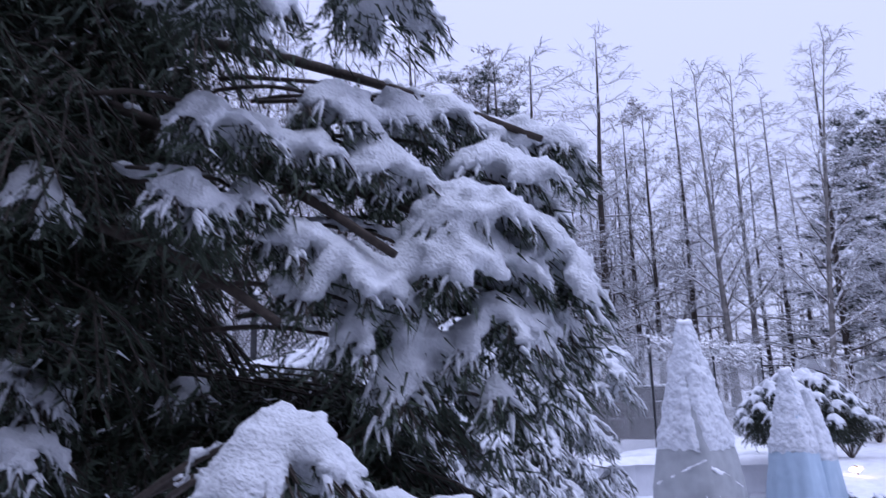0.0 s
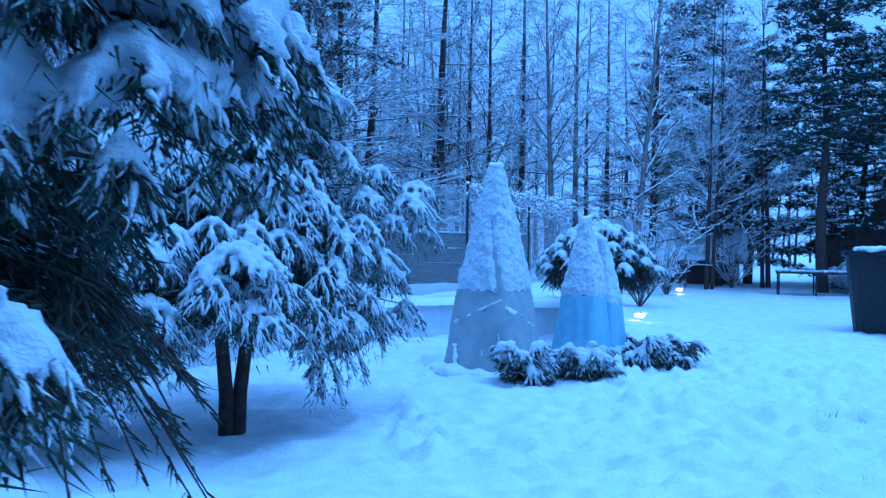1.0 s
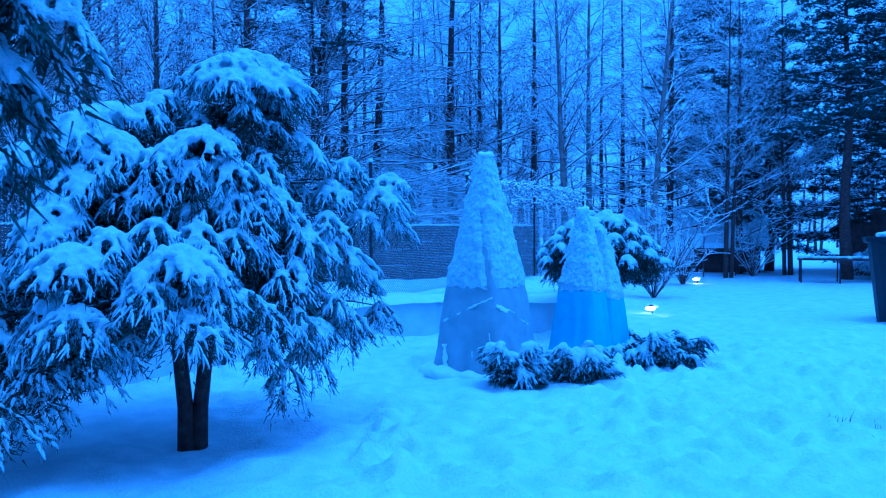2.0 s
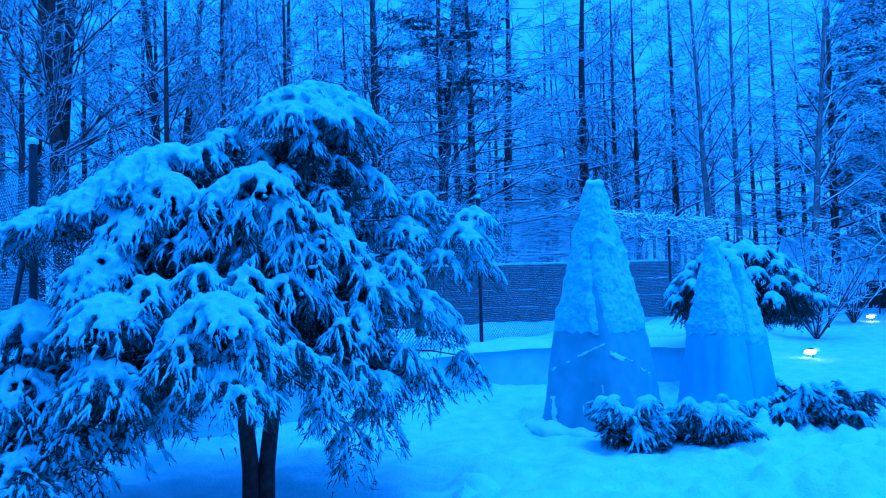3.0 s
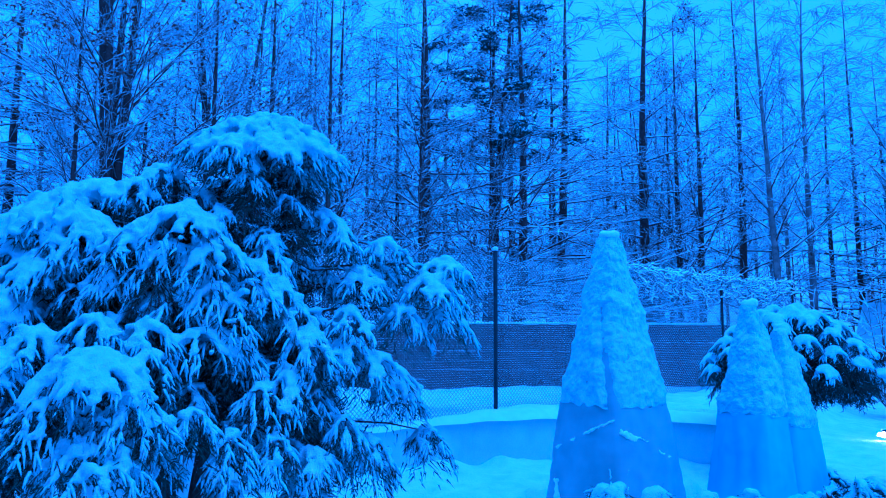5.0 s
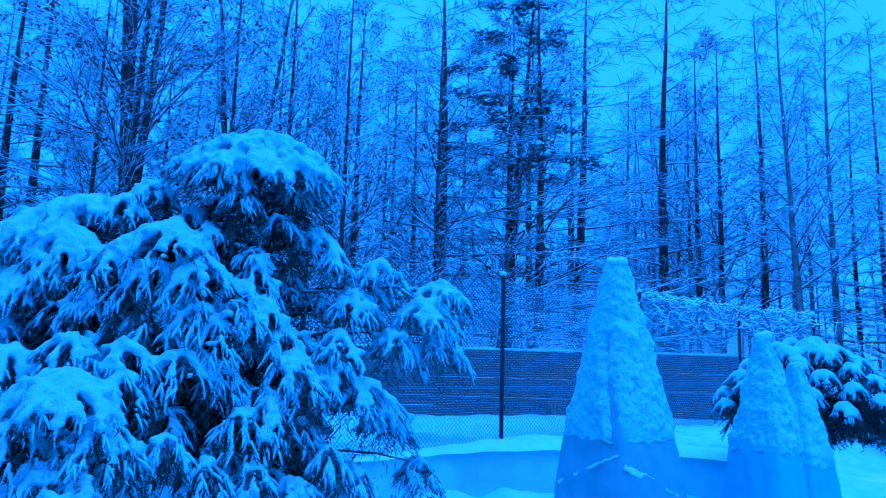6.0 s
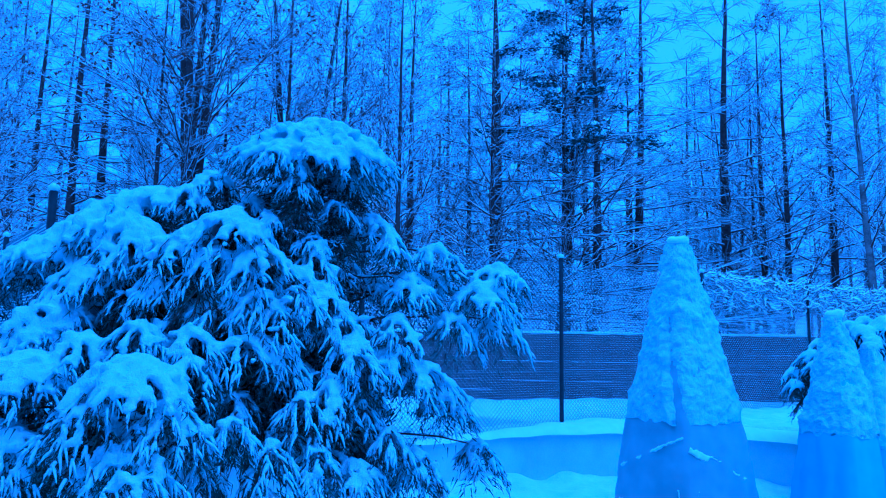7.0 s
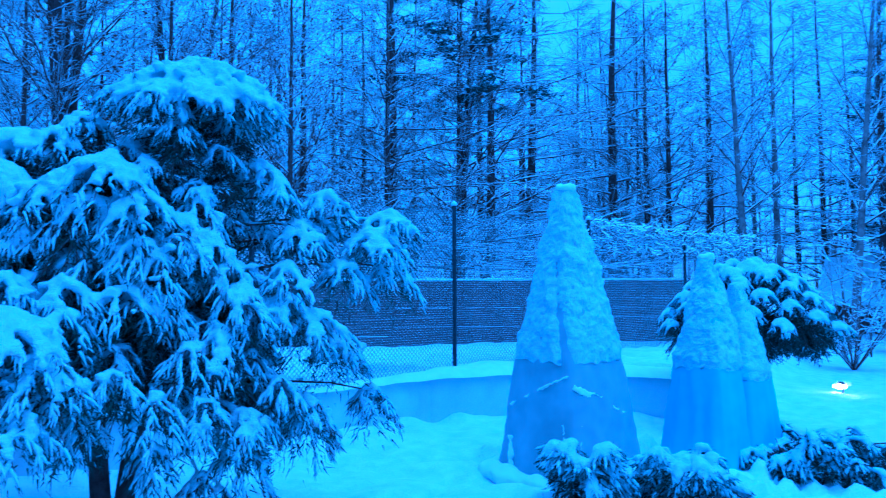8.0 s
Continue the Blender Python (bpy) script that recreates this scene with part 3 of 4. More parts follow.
def near_tree():
    """The large conifer that the path first passes."""
    bx, by = -0.85, 1.0
    bz = height(bx, by)
    tree = thing("conifer", bx, by, bz, "large dark garden conifer with broad boughs under deep snow", "conifer tree")
    stem, tree_ = Geo(), growth()
    stem.tube([Vector((0.02 * math.sin(k), 0.02 * math.cos(k * 2), k * 0.6 - 0.1)) for k in range(9)], [.16, .14, .12, .105, .09, .07, .05, .035, .015], 10)
    part("trunk", stem, BARK, tree, "dark rough trunk")

    def arm(az, z0, reach, z1, lift, width, load, count, **more):
        w = radians(az)
        bough(tree_, Vector((0, 0, z0)), Vector((reach * math.cos(w), reach * math.sin(w), z1)), lift, width, load, count, **more)

    # dark sheltered underside towards the path
    for k in range(26):
        az = 6 + 26 * ((k * .618) % 1)
        arm(az, rnd(1.5, 1.8), rnd(1.5, 2.02 - .015 * (az - 6)), rnd(1.36, 1.68), .06, .28, .05, 3, fine=.7, dark=9, bare=True, frosty=.4 * (k % 2))
    def tuft(x, y, z, half, drop):
        foot = min(3.4, z + .2) if z > 1.7 else z - .1
        tuft_at(tree_, Vector((x * rnd(.55, .75), y * .6 + rnd(-.12, .12), foot - .1)), Vector((x, y, z)), half * (1.22 if z > 1.7 else 1.2), drop * (1.15 if z > 1.7 else .85), fine=1.2, load=.3, frosty=.55, long=.9, most=.075, curl=1.6 if z > 1.7 else 2.6)

    # bowed main limbs that show between the cushions
    for y0, z0, x1, y1, z1, lift in ((0, 2.75, 1.86, -.05, 1.98, .16), (.1, 2.6, 1.95, .12, 2.1, .12), (-.1, 2.3, 1.6, -.2, 1.8, .14), (.2, 3.0, 2.2, .5, 2.45, .16)):
        arc = []
        for k in range(11):
            q = k / 10
            arc.append(Vector((x1 * q, y0 + (y1 - y0) * q + .03 * math.sin(k), z0 + (z1 - z0) * q + lift * 4 * q * (1 - q))))
        tree_[0].tube(arc, [.034 - .0022 * k for k in range(11)], 7)
        for k in range(34):
            j = min(9, int(k / 34 * 7) + 3)
            p = arc[j - 1].lerp(arc[j], (k / 34 * 7) % 1)
            if R.random() < .7:
                tree_[2].ball(p + Vector((0, 0, .02)), rnd(.014, .028), .8)
    # dark growth behind the cushions
    for k in range(60):
        az = -22 + 62 * ((k * .618) % 1)
        z0 = 1.3 + 2.1 * k / 60
        arm(az, z0 + .2, rnd(.55, 1.1), z0 + rnd(-.15, .1), .12, .34, .05, 3, fine=.6, dark=9, bare=True, frosty=.12, from_s=.2)
    # snow cushions
    tuft(1.65, 0.00, 1.99, 0.19, 0.22)
    tuft(1.56, -0.07, 2.07, 0.12, 0.12)
    tuft(1.77, 0.04, 1.84, 0.16, 0.23)
    tuft(1.82, 0.01, 1.72, 0.08, 0.23)
    tuft(1.92, 0.10, 1.76, 0.07, 0.17)
    tuft(2.00, 0.20, 2.18, 0.19, 0.19)
    tuft(1.96, 0.12, 2.05, 0.19, 0.22)
    tuft(2.17, 0.32, 2.09, 0.17, 0.27)
    tuft(2.08, 0.14, 1.85, 0.14, 0.24)
    tuft(2.10, 0.06, 1.63, 0.04, 0.14)
    tuft(2.27, 0.51, 2.02, 0.09, 0.21)
    tuft(1.89, 0.10, 2.04, 0.11, 0.17)
    tuft(2.13, 0.25, 1.89, 0.11, 0.22)
    tuft(2.23, 0.43, 1.86, 0.07, 0.19)
    tuft(2.03, 0.42, 2.36, 0.20, 0.16)
    tuft(2.15, 0.47, 2.27, 0.11, 0.18)
    tuft(2.11, 0.59, 2.53, 0.12, 0.14)
    tuft(2.24, 0.62, 2.50, 0.10, 0.16)
    tuft(1.86, 0.44, 2.59, 0.12, 0.16)
    tuft(2.00, 0.51, 2.52, 0.10, 0.13)
    tuft(1.71, 0.14, 2.36, 0.14, 0.20)
    tuft(1.76, 0.19, 2.28, 0.08, 0.12)
    tuft(1.58, -0.04, 2.34, 0.10, 0.12)
    tuft(1.37, -0.31, 2.18, 0.09, 0.14)
    tuft(1.41, -0.26, 2.14, 0.06, 0.11)
    tuft(1.46, -0.13, 2.37, 0.10, 0.11)
    tuft(1.42, -0.29, 2.36, 0.11, 0.12)
    tuft(1.60, 0.12, 2.53, 0.14, 0.16)
    tuft(1.75, 0.30, 2.56, 0.13, 0.15)
    tuft(1.47, -0.17, 2.18, 0.06, 0.09)
    tuft(1.47, -0.29, 2.74, 0.17, 0.19)
    tuft(1.71, 0.12, 2.90, 0.17, 0.17)
    tuft(1.37, -0.41, 2.82, 0.24, 0.27)
    tuft(0.98, -0.39, 2.21, 0.08, 0.17)
    tuft(0.77, -0.20, 1.74, 0.07, 0.15)
    tuft(0.83, -0.14, 1.65, 0.09, 0.15)
    tuft(1.13, 0.10, 1.66, 0.07, 0.09)
    tuft(0.86, -0.25, 1.52, 0.11, 0.16)
    # low cushions beside the path
    tuft(1.81, -0.61, 1.55, 0.12, 0.17)
    tuft(1.86, -0.57, 1.50, 0.07, 0.17)
    tuft(1.78, -0.69, 1.49, 0.09, 0.15)
    tuft(2.07, -0.43, 1.38, 0.10, 0.10)
    tuft(1.96, -0.45, 1.41, 0.05, 0.08)
    tuft(2.14, -0.36, 1.32, 0.09, 0.10)
    # sheltered dark boughs near the stem
    for k in range(34):
        az = -80 + 115 * ((k * .618) % 1)
        z0 = 2.0 + 1.9 * k / 34
        arm(az, z0 + .2, rnd(.6, .95), z0 + rnd(0, .2), .12, .32, .05, 3, fine=.6, dark=8, bare=True, frosty=.1)
    # the rest of the crown
    for k in range(16):
        az = 70 + k * 137.5 % 230
        z0 = 0.9 + 3.0 * (k / 16)
        arm(az, z0, 1.9 - 0.38 * z0, z0 - 0.3, .2, .36, .07, 7, fine=.6)
    for k in range(12):
        arm(k * 137.5, 3.6 + 0.1 * k, 1.0 - .07 * k, 3.4 + 0.1 * k, .1, .26, .06, 5, fine=.6)
    finish(tree, tree_, 0.021, 1, 0.05)


SPARSE = 0.18
near_tree()
SPARSE = 0.1


def low_shrub(x, y, wide, tall, label, lean=0.0, count=10, load=0.044, frosty=0.3):
    bz = height(x, y) - 0.03
    sh = thing("juniper", x, y, bz, label, "shrub", "low junipers by the pyramids")
    tree_ = growth()
    for k in range(count):
        w = k * 2.39996
        reach = wide * 0.5 * rnd(0.55, 1.0)
        tip = Vector((math.cos(w) * reach + lean * wide * 0.3, math.sin(w) * reach * 0.75, tall * rnd(0.35, 1.0)))
        bough(tree_, Vector((rnd(-.05, .05), rnd(-.05, .05), 0.03)), tip, tall * 0.2, 0.12, load, 4, dark=5, from_s=.35, fine=1.0, frosty=frosty)
    finish(sh, tree_, 0.018, 3, 0.012)


low_shrub(2.4, 7.48, 0.56, 0.46, "low dark juniper with lumps of snow before the grey pyramid", count=15, load=.036)
low_shrub(3.06, 7.66, 0.66, 0.42, "low dark juniper half buried in snow", count=15, load=.036)
low_shrub(3.88, 8.92, 1.42, 0.42, "spreading dark juniper with snow-tipped shoots and a bare side", lean=0.25, count=16, load=0.026, frosty=.25)


def dome_shrub():
    x, y = 3.62, 10.4
    bz = height(x, y)
    sh = thing("dome_shrub", x, y, bz, "dome-shaped evergreen shrub on a short stem, capped with snow", "shrub")
    stem, tree_ = Geo(), growth()
    stem.tube([Vector((-.28, 0, -.1)), Vector((-.25, 0, .3)), Vector((-.1, 0, .75)), Vector((0, 0, 1.1))], [.06, .05, .045, .03], 7)
    stem.tube([Vector((-.25, 0, .3)), Vector((.15, .05, .7)), Vector((.3, 0, 1.1))], [.045, .035, .02], 6)
    part("trunk", stem, BARK, sh, "short dark stem")
    for k in range(48):
        w = k * 2.39996
        q = math.sqrt((k + .5) / 48)
        tip = Vector((math.cos(w) * .84 * q, math.sin(w) * .62 * q, 1.84 - .66 * q * q - bz))
        tuft_at(tree_, Vector((tip.x * .3, tip.y * .3, tip.z - .22)), tip, .135, .13, fine=.7, load=.33, frosty=.5)
    for k in range(22):
        w = k * 2.39996
        tip = Vector((math.cos(w) * .66, math.sin(w) * .5, rnd(1.02, 1.25)))
        bough(tree_, Vector((tip.x * .2, tip.y * .2, tip.z)), tip, .06, .2, .03, 3, fine=.7, dark=8, from_s=.4, bare=True, frosty=.3)
    finish(sh, tree_, 0.022, 2, 0.014)


dome_shrub()


# ---- wrapped pyramids ----
def square(w, hard):
    """Distance to the edge of a rounded square whose corners lie on the axes."""
    c, s = abs(math.cos(w)), abs(math.sin(w))
    return 1 / (c ** hard + s ** hard) ** (1 / hard)


def pyramid(name, cx, cy, tall, seam, half0, half1, top_half, turn, cloth, label, shoulder, tie):
    bz = height(cx, cy)
    py = thing(name, cx, cy, bz - 0.06, label, "wrapped pyramid", "pyramids")
    tall, seam = tall - bz + 0.06, seam - bz + 0.06

    def half(z):
        if z < seam:
            return half0 + (half1 - half0) * (z / seam)
        return half1 + (top_half - half1) * ((z - seam) / (tall - seam))

    def shell(lo, hi, rows, around, grow, lump, fold, off=Vector((0, 0, 0)), size=1.0, ragged=0.0):
        g = Geo()
        for i in range(rows + 1):
            s = i / rows
            for k in range(around):
                w = 2 * math.pi * k / around
                z = lo + (hi - lo) * s
                if ragged and i < 3:
                    z += ragged * noise.noise(Vector((w * 4, i, cx))) * (1 - i / 3)
                r = half(z) * size * square(w, 1.28) + grow
                edge = 1.0
                if ragged:
                    edge = min(1.0, s * 14)
                    r -= grow * (1 - edge) * 0.9
                if hi > tall * 0.95 * size and s > 0.96:
                    r *= math.sqrt(max(0.0, 1 - ((s - 0.96) / 0.04) ** 2)) * 0.98 + 0.02
                x, y = math.cos(w + turn), math.sin(w + turn)
                n3 = Vector((x * r * 13, y * r * 13, z * 13 + cx))
                r += edge * lump * (1.7 * noise.noise(n3 * .45) + 1.2 * noise.noise(n3) + 0.7 * noise.noise(n3 * 2.3) + 0.4 * noise.noise(n3 * 5))
                if ragged and not shoulder:
                    up = (z - seam) / (tall - seam)
                    wr = (w + math.pi) % (2 * math.pi) - math.pi
                    r -= .045 * math.exp(-((wr + .04 + .75 * up) / .09) ** 2) * max(0, 1 - up * 1.3)
                    r += .03 * math.exp(-((wr + .3 + .75 * up) / .12) ** 2) * max(0, 1 - up * 1.3)
                r += fold * math.sin(w * 13 + 2 * math.sin(z * 3 + cx)) * max(0.0, 1 - z / seam)
                r += fold * 0.8 * noise.noise(Vector((w * 3, z * 2.5, 8)))
                g.v.append(Vector((x * r, y * r, z * (1 if size == 1 else size))) + off)
        for i in range(rows):
            for k in range(around):
                a, b = i * around + k, i * around + (k + 1) % around
                g.f.append((a, b, b + around, a + around))
        g.f.append(tuple(rows * around + k for k in range(around)))
        return g

    part("wrap", shell(0, tall - 0.05, 60, 120, 0, 0.006, 0.017), cloth, py, "smooth cloth wrap with soft folds")
    crust = shell(seam, tall, 150, 210, 0.02, 0.017, 0.006, ragged=0.05)
    part("snow_crust", crust, CRUST, py, "rough clinging snow on the upper part")
    if shoulder:
        o = Vector((shoulder[0], shoulder[1], 0))
        part("wrap_fold", shell(0, tall - 0.05, 40, 96, 0, 0.004, 0.01, o, shoulder[2]), cloth, py, "lower shoulder of the cloth wrap")
        part("snow_crust", shell(seam, tall, 80, 130, 0.018, 0.012, 0.004, o, shoulder[2], ragged=0.04), CRUST, py)
    if tie:
        # snow caught on the cord and in the folds
        g = Geo()
        for (w0, z0, w1, z1, r, n, loose) in tie:
            for k in range(n):
                s = k / max(1, n - 1)
                w = w0 + (w1 - w0) * s + rnd(-1, 1) * loose * 1.6
                z = z0 + (z1 - z0) * s + rnd(-1, 1) * loose
                rr = half(z) * square(w, 1.28) + 0.001
                g.ball(Vector((math.cos(w + turn) * rr, math.sin(w + turn) * rr, z)), r * rnd(0.35, 1.0), 1.0)
        part("snow_streak", soft(g, "snow_streak", SNOW, 0.009, 1, 0.008), SNOW, py, "broken streaks of snow caught in the folds")["kind"] = "stuff"
    g = Geo()
    for k in range(14):
        w = k * 2.4
        g.ball(Vector((math.cos(w) * top_half * .7, math.sin(w) * top_half * .7, tall + rnd(-.02, .01))), rnd(.035, .055), .7)
    part("snow_cap", soft(g, "snow_cap", SNOW, 0.012, 2, 0.01), SNOW, py, "small cap of snow on the tip")
    # drift at the foot
    g = Geo()
    for k in range(60):
        w = 2 * math.pi * k / 60
        rr = half0 * square(w, 1.28) + rnd(-.02, .06)
        g.ball(Vector((math.cos(w + turn) * rr, math.sin(w + turn) * rr, rnd(.0, .05))), rnd(0.09, 0.17), 0.62)
    part("snow_drift", soft(g, "snow_drift", SNOW, 0.025, 5, 0.01), SNOW, py, "snow banked at the foot")


T1 = radians(282)
pyramid("pyramid", 2.1, 8.48, 2.43, 0.95, 0.62, 0.45, 0.075, T1, FLEECE_GREY,
        "tall grey cloth-wrapped pyramid crusted with snow", None,
        [(-1.45, .6, -.03, .88, .018, 90, .006), (.06, .8, .34, .73, .018, 60, .02), (.3, .76, 1.25, .62, .01, 60, .006), (-.12, .5, -.06, .12, .014, 30, .006),
         (.16, .5, .12, .2, .013, 24, .006), (-1.3, .36, -1.2, .1, .024, 40, .03), (.95, .62, 1.3, .55, .014, 26, .01), (-.5, .3, -.42, .1, .013, 18, .006)])
pyramid("pyramid", 3.24, 8.96, 1.83, 0.87, 0.45, 0.31, 0.045, T1 + 0.05, FLEECE_BLUE,
        "smaller pale blue cloth-wrapped pyramid with a snowy peak and shoulder", (0.25, 0.2, 0.88), [])


# ---- chain-link fence ----
def straight(g, a, b, r, sides=3):
    g.tube([a, b], [r, r], sides, False)


def post_geo(tall, r):
    g = Geo()
    n = 8
    prof = [(0, r), (tall - .02, r), (tall, r * .8)]
    for z, q in prof:
        for k in range(n):
            w = 2 * math.pi * k / n
            g.v.append(Vector((q * math.cos(w), q * math.sin(w), z)))
    for i in range(2):
        for k in range(n):
            g.f.append((i * n + k, i * n + (k + 1) % n, (i + 1) * n + (k + 1) % n, (i + 1) * n + k))
    g.f.append(tuple(2 * n + k for k in range(n)))
    return g


FENCE = [(-2.12, 5.68), (-0.78, 8.02), (0.45, 10.3), (1.68, 12.58), (2.9, 14.85), (4.1, 17.1)]
SIDE_FENCE = [(-2.12, 5.68), (-4.2, 6.6), (-6.5, 7.9), (-8.9, 9.2)]
FENCE_TOP = 2.52


def build_fence(line, name, label, overgrown_from):
    f = thing(name, line[0][0], line[0][1], 0, label, "fence", kind="")
    o = Vector((line[0][0], line[0][1], 0))
    caps = Geo()
    for i, (x, y) in enumerate(line):
        corner = i == 0
        base = height(x, y) - 0.15
        tall = FENCE_TOP + (0.16 if corner else 0.03) - base
        if corner and name != "fence":
            continue
        p = part("post", post_geo(tall, 0.032 if corner else 0.027), POST, f, "dark post with a cap of snow")
        p.location = Vector((x, y, base)) - o
        if corner:
            g = Geo()
            g.tube([Vector((-.42, -.1, .1)), Vector((-.02, -.01, tall * .78))], [.022, .022], 7)
            part("brace", g, POST, p)
        g = Geo()
        g.ball(Vector((0, 0, tall + .015)), 0.05 if corner else 0.042, 0.8)
        c = part("snow_cap", g, SNOW, p)
    for i in range(len(line) - 1):
        a, b = Vector((*line[i], 0)), Vector((*line[i + 1], 0))
        d = (b - a)
        size = d.length
        d.normalize()
        lo = max(height(a.x, a.y), height(b.x, b.y)) - 0.05 if i == 0 and name == "fence" else min(height(a.x, a.y), height(b.x, b.y)) - 0.05
        lo = max(lo, 0.55)
        tall = FENCE_TOP - 0.06 - lo
        wires, dots = Geo(), Geo()
        step = 0.052

        def at(s, z):
            return a - o + d * s + Vector((0, 0, lo + z))

        n = int((size + tall) / step)
        for k in range(1, n):
            c = k * step
            s0, s1 = max(0, c - tall), min(size, c)
            straight(wires, at(s0, c - s0), at(s1, c - s1), 0.003)
            straight(wires, at(size - s0, c - s0), at(size - s1, c - s1), 0.003)
        for z in (0.05, tall * .36, tall * .66, tall):
            straight(wires, at(0, z), at(size, z), 0.0028)
        nz, nx = int(tall / (step / 2)), int(size / step)
        for r in range(nz):
            for k in range(nx):
                if R.random() < 0.96:
                    p = at((k + (r % 2) * .5) * step + .02, r * step / 2)
                    dots.blob(p + Vector((0, 0, 0.001)), rnd(0.0068, 0.0096))
        part("chain_link_mesh", wires, WIRE, f, "frosted wire diamond mesh")["kind"] = "stuff"
        part("snow", dots, SNOW, f, "specks of snow on the wire knots")["kind"] = "stuff"
        if overgrown_from is not None and i >= overgrown_from:
            tw, sn = Geo(), Geo()
            for _ in range(330):
                s = rnd(0, size)
                z = tall + .05 - .42 * R.random() ** 1.6
                p = at(s, z) + Vector((rnd(-.05, .05), rnd(-.05, .05), 0))
                v = (d * rnd(-1, 1) + Vector((rnd(-.3, .3), rnd(-.3, .3), rnd(-.35, .35)))).normalized()
                pts = [p]
                for _ in range(4):
                    v = (v + Vector((rnd(-.8, .8), rnd(-.8, .8), rnd(-.8, .7)))).normalized()
                    pts.append(pts[-1] + v * rnd(.025, .075))
                tw.tube(pts, [.005, .0045, .004, .003, .002], 3, False)
                sn.ridge([q + Vector((0, 0, .003)) for q in pts], [.009, .012, .011, .009, .004], [.014, .02, .018, .012, .005])
            part("climber", tw, TWIG, f, "bare climbing twigs along the top wire")["kind"] = "stuff"
            part("snow", sn, SNOW, f, "snow on the climbing twigs")["kind"] = "stuff"
    return f


build_fence(FENCE, "fence", "chain-link garden fence with dark posts, flecked with snow", 3)
build_fence(SIDE_FENCE, "side_fence", "chain-link fence running off into the wood", None)


# ---- garden things ----
def spotlight(x, y, label):
    z = height(x, y) + .05
    sp = thing("garden_spotlight", x, y, z, label, "garden lamp", "ground spotlights")
    g = Geo()
    g.tube([Vector((0, 0, -.1)), Vector((0, 0, .09))], [.012, .012], 6)
    part("spike", g, POST, sp, "dark ground spike")
    g = Geo()
    g.tube([Vector((.06, .05, .11)), Vector((0, 0, .095)), Vector((-.05, -.045, .08))], [.02, .034, .038], 12)
    part("housing", g, POST, sp, "dark metal housing")
    g = Geo()
    g.ball(Vector((-.05, -.07, .055)), .1, .42)
    part("lens", g, LAMP, sp, "glowing warm lens")
    g = Geo()
    for k in range(5):
        g.ball(Vector((.06 - .02 * k, .06 - .012 * k, .09 + .004 * k)), .085 - .006 * k, .55)
    part("snow_cap", g, SNOW, sp)


spotlight(5.0, 13.8, "small lit garden spotlight standing in the snow")
spotlight(3.2, 3.5, "small lit garden spotlight half buried beside the path")
spotlight(7.75, 21.4, "small lit garden spotlight far across the lawn")


def stake(x, y, tall, label):
    st = thing("stake", x, y, height(x, y) - .1, label, "stake", "marker stakes")
    g = Geo()
    g.tube([Vector((0, 0, 0)), Vector((.01, 0, tall * .5)), Vector((.02, .01, tall))], [.02, .018, .015], 6)
    part("rod", g, BOARD, st)
    g = Geo()
    g.ball(Vector((.02, .01, tall)), .03, .8)
    part("snow_cap", g, SNOW, st)


stake(6.4, 19.5, .8, "thin dark stake in the snow")
stake(8.6, 24.0, 1.5, "thin dark stake before the shed")
stake(9.9, 25.0, 1.6, "thin leaning dark stake before the shed")


def stone(x, y, s, label):
    st = thing("stone", x, y, height(x, y), label, "stone", "stones in the snow")
    g = Geo()
    for _ in range(5):
        g.ball(Vector((rnd(-.5, .5) * s, rnd(-.3, .3) * s, rnd(0, .15) * s)), s * rnd(.35, .55), .7)
    part("rock", soft(g, "rock", STONE, s * .07, 3, s * .06), STONE, st, "grey rock")
    h = Geo()
    for _ in range(5):
        h.ball(Vector((rnd(-.35, .35) * s, rnd(-.2, .2) * s, s * .34)), s * rnd(.4, .6), .45)
    part("snow_cap", soft(h, "snow_cap", SNOW, s * .06, 3), SNOW, st)


stone(4.32, 9.95, .26, "snow-covered stone beside the blue pyramid")


def container(x, y):
    z = height(x, y)
    bin_ = thing("garden_container", x, y, z - .05, "tall dark tapered plastic container with snow on its lid", "container")
    bin_.rotation_euler = (0, 0, -.35)
    g = Geo()
    rows = [(0, .66), (.04, .68), (1.0, .77), (1.36, .8), (1.38, .86), (1.46, .86), (1.47, .8)]
    n = 40
    for h, r in rows:
        for k in range(n):
            w = 2 * math.pi * k / n
            q = r * square(w + math.pi / 4, 2 / 3 + 4) * 1.0
            g.v.append(Vector((q * math.cos(w), q * math.sin(w), h)))
    for i in range(len(rows) - 1):
        for k in range(n):
            g.f.append((i * n + k, i * n + (k + 1) % n, (i + 1) * n + (k + 1) % n, (i + 1) * n + k))
    g.f.append(tuple((len(rows) - 1) * n + k for k in range(n)))
    part("body", g, PLASTIC, bin_, "matt dark plastic body", smooth=False)
    for zz in (.5, .95):
        g = Geo()
        g.tube([Vector((-.74, -.72 - zz * .06, zz)), Vector((.74, -.72 - zz * .06, zz))], [.02, .02], 6)
        part("rib", g, PLASTIC, bin_)
    s = Geo()
    for k in range(120):
        s.ball(Vector((rnd(-.74, .74), rnd(-.74, .74), 1.48 + rnd(0, .03))), rnd(.08, .13), .6)
    part("snow_cap", soft(s, "snow_cap", SNOW, .035, 4, .02), SNOW, bin_, "lumpy snow on the lid")


container(9.3, 12.7)


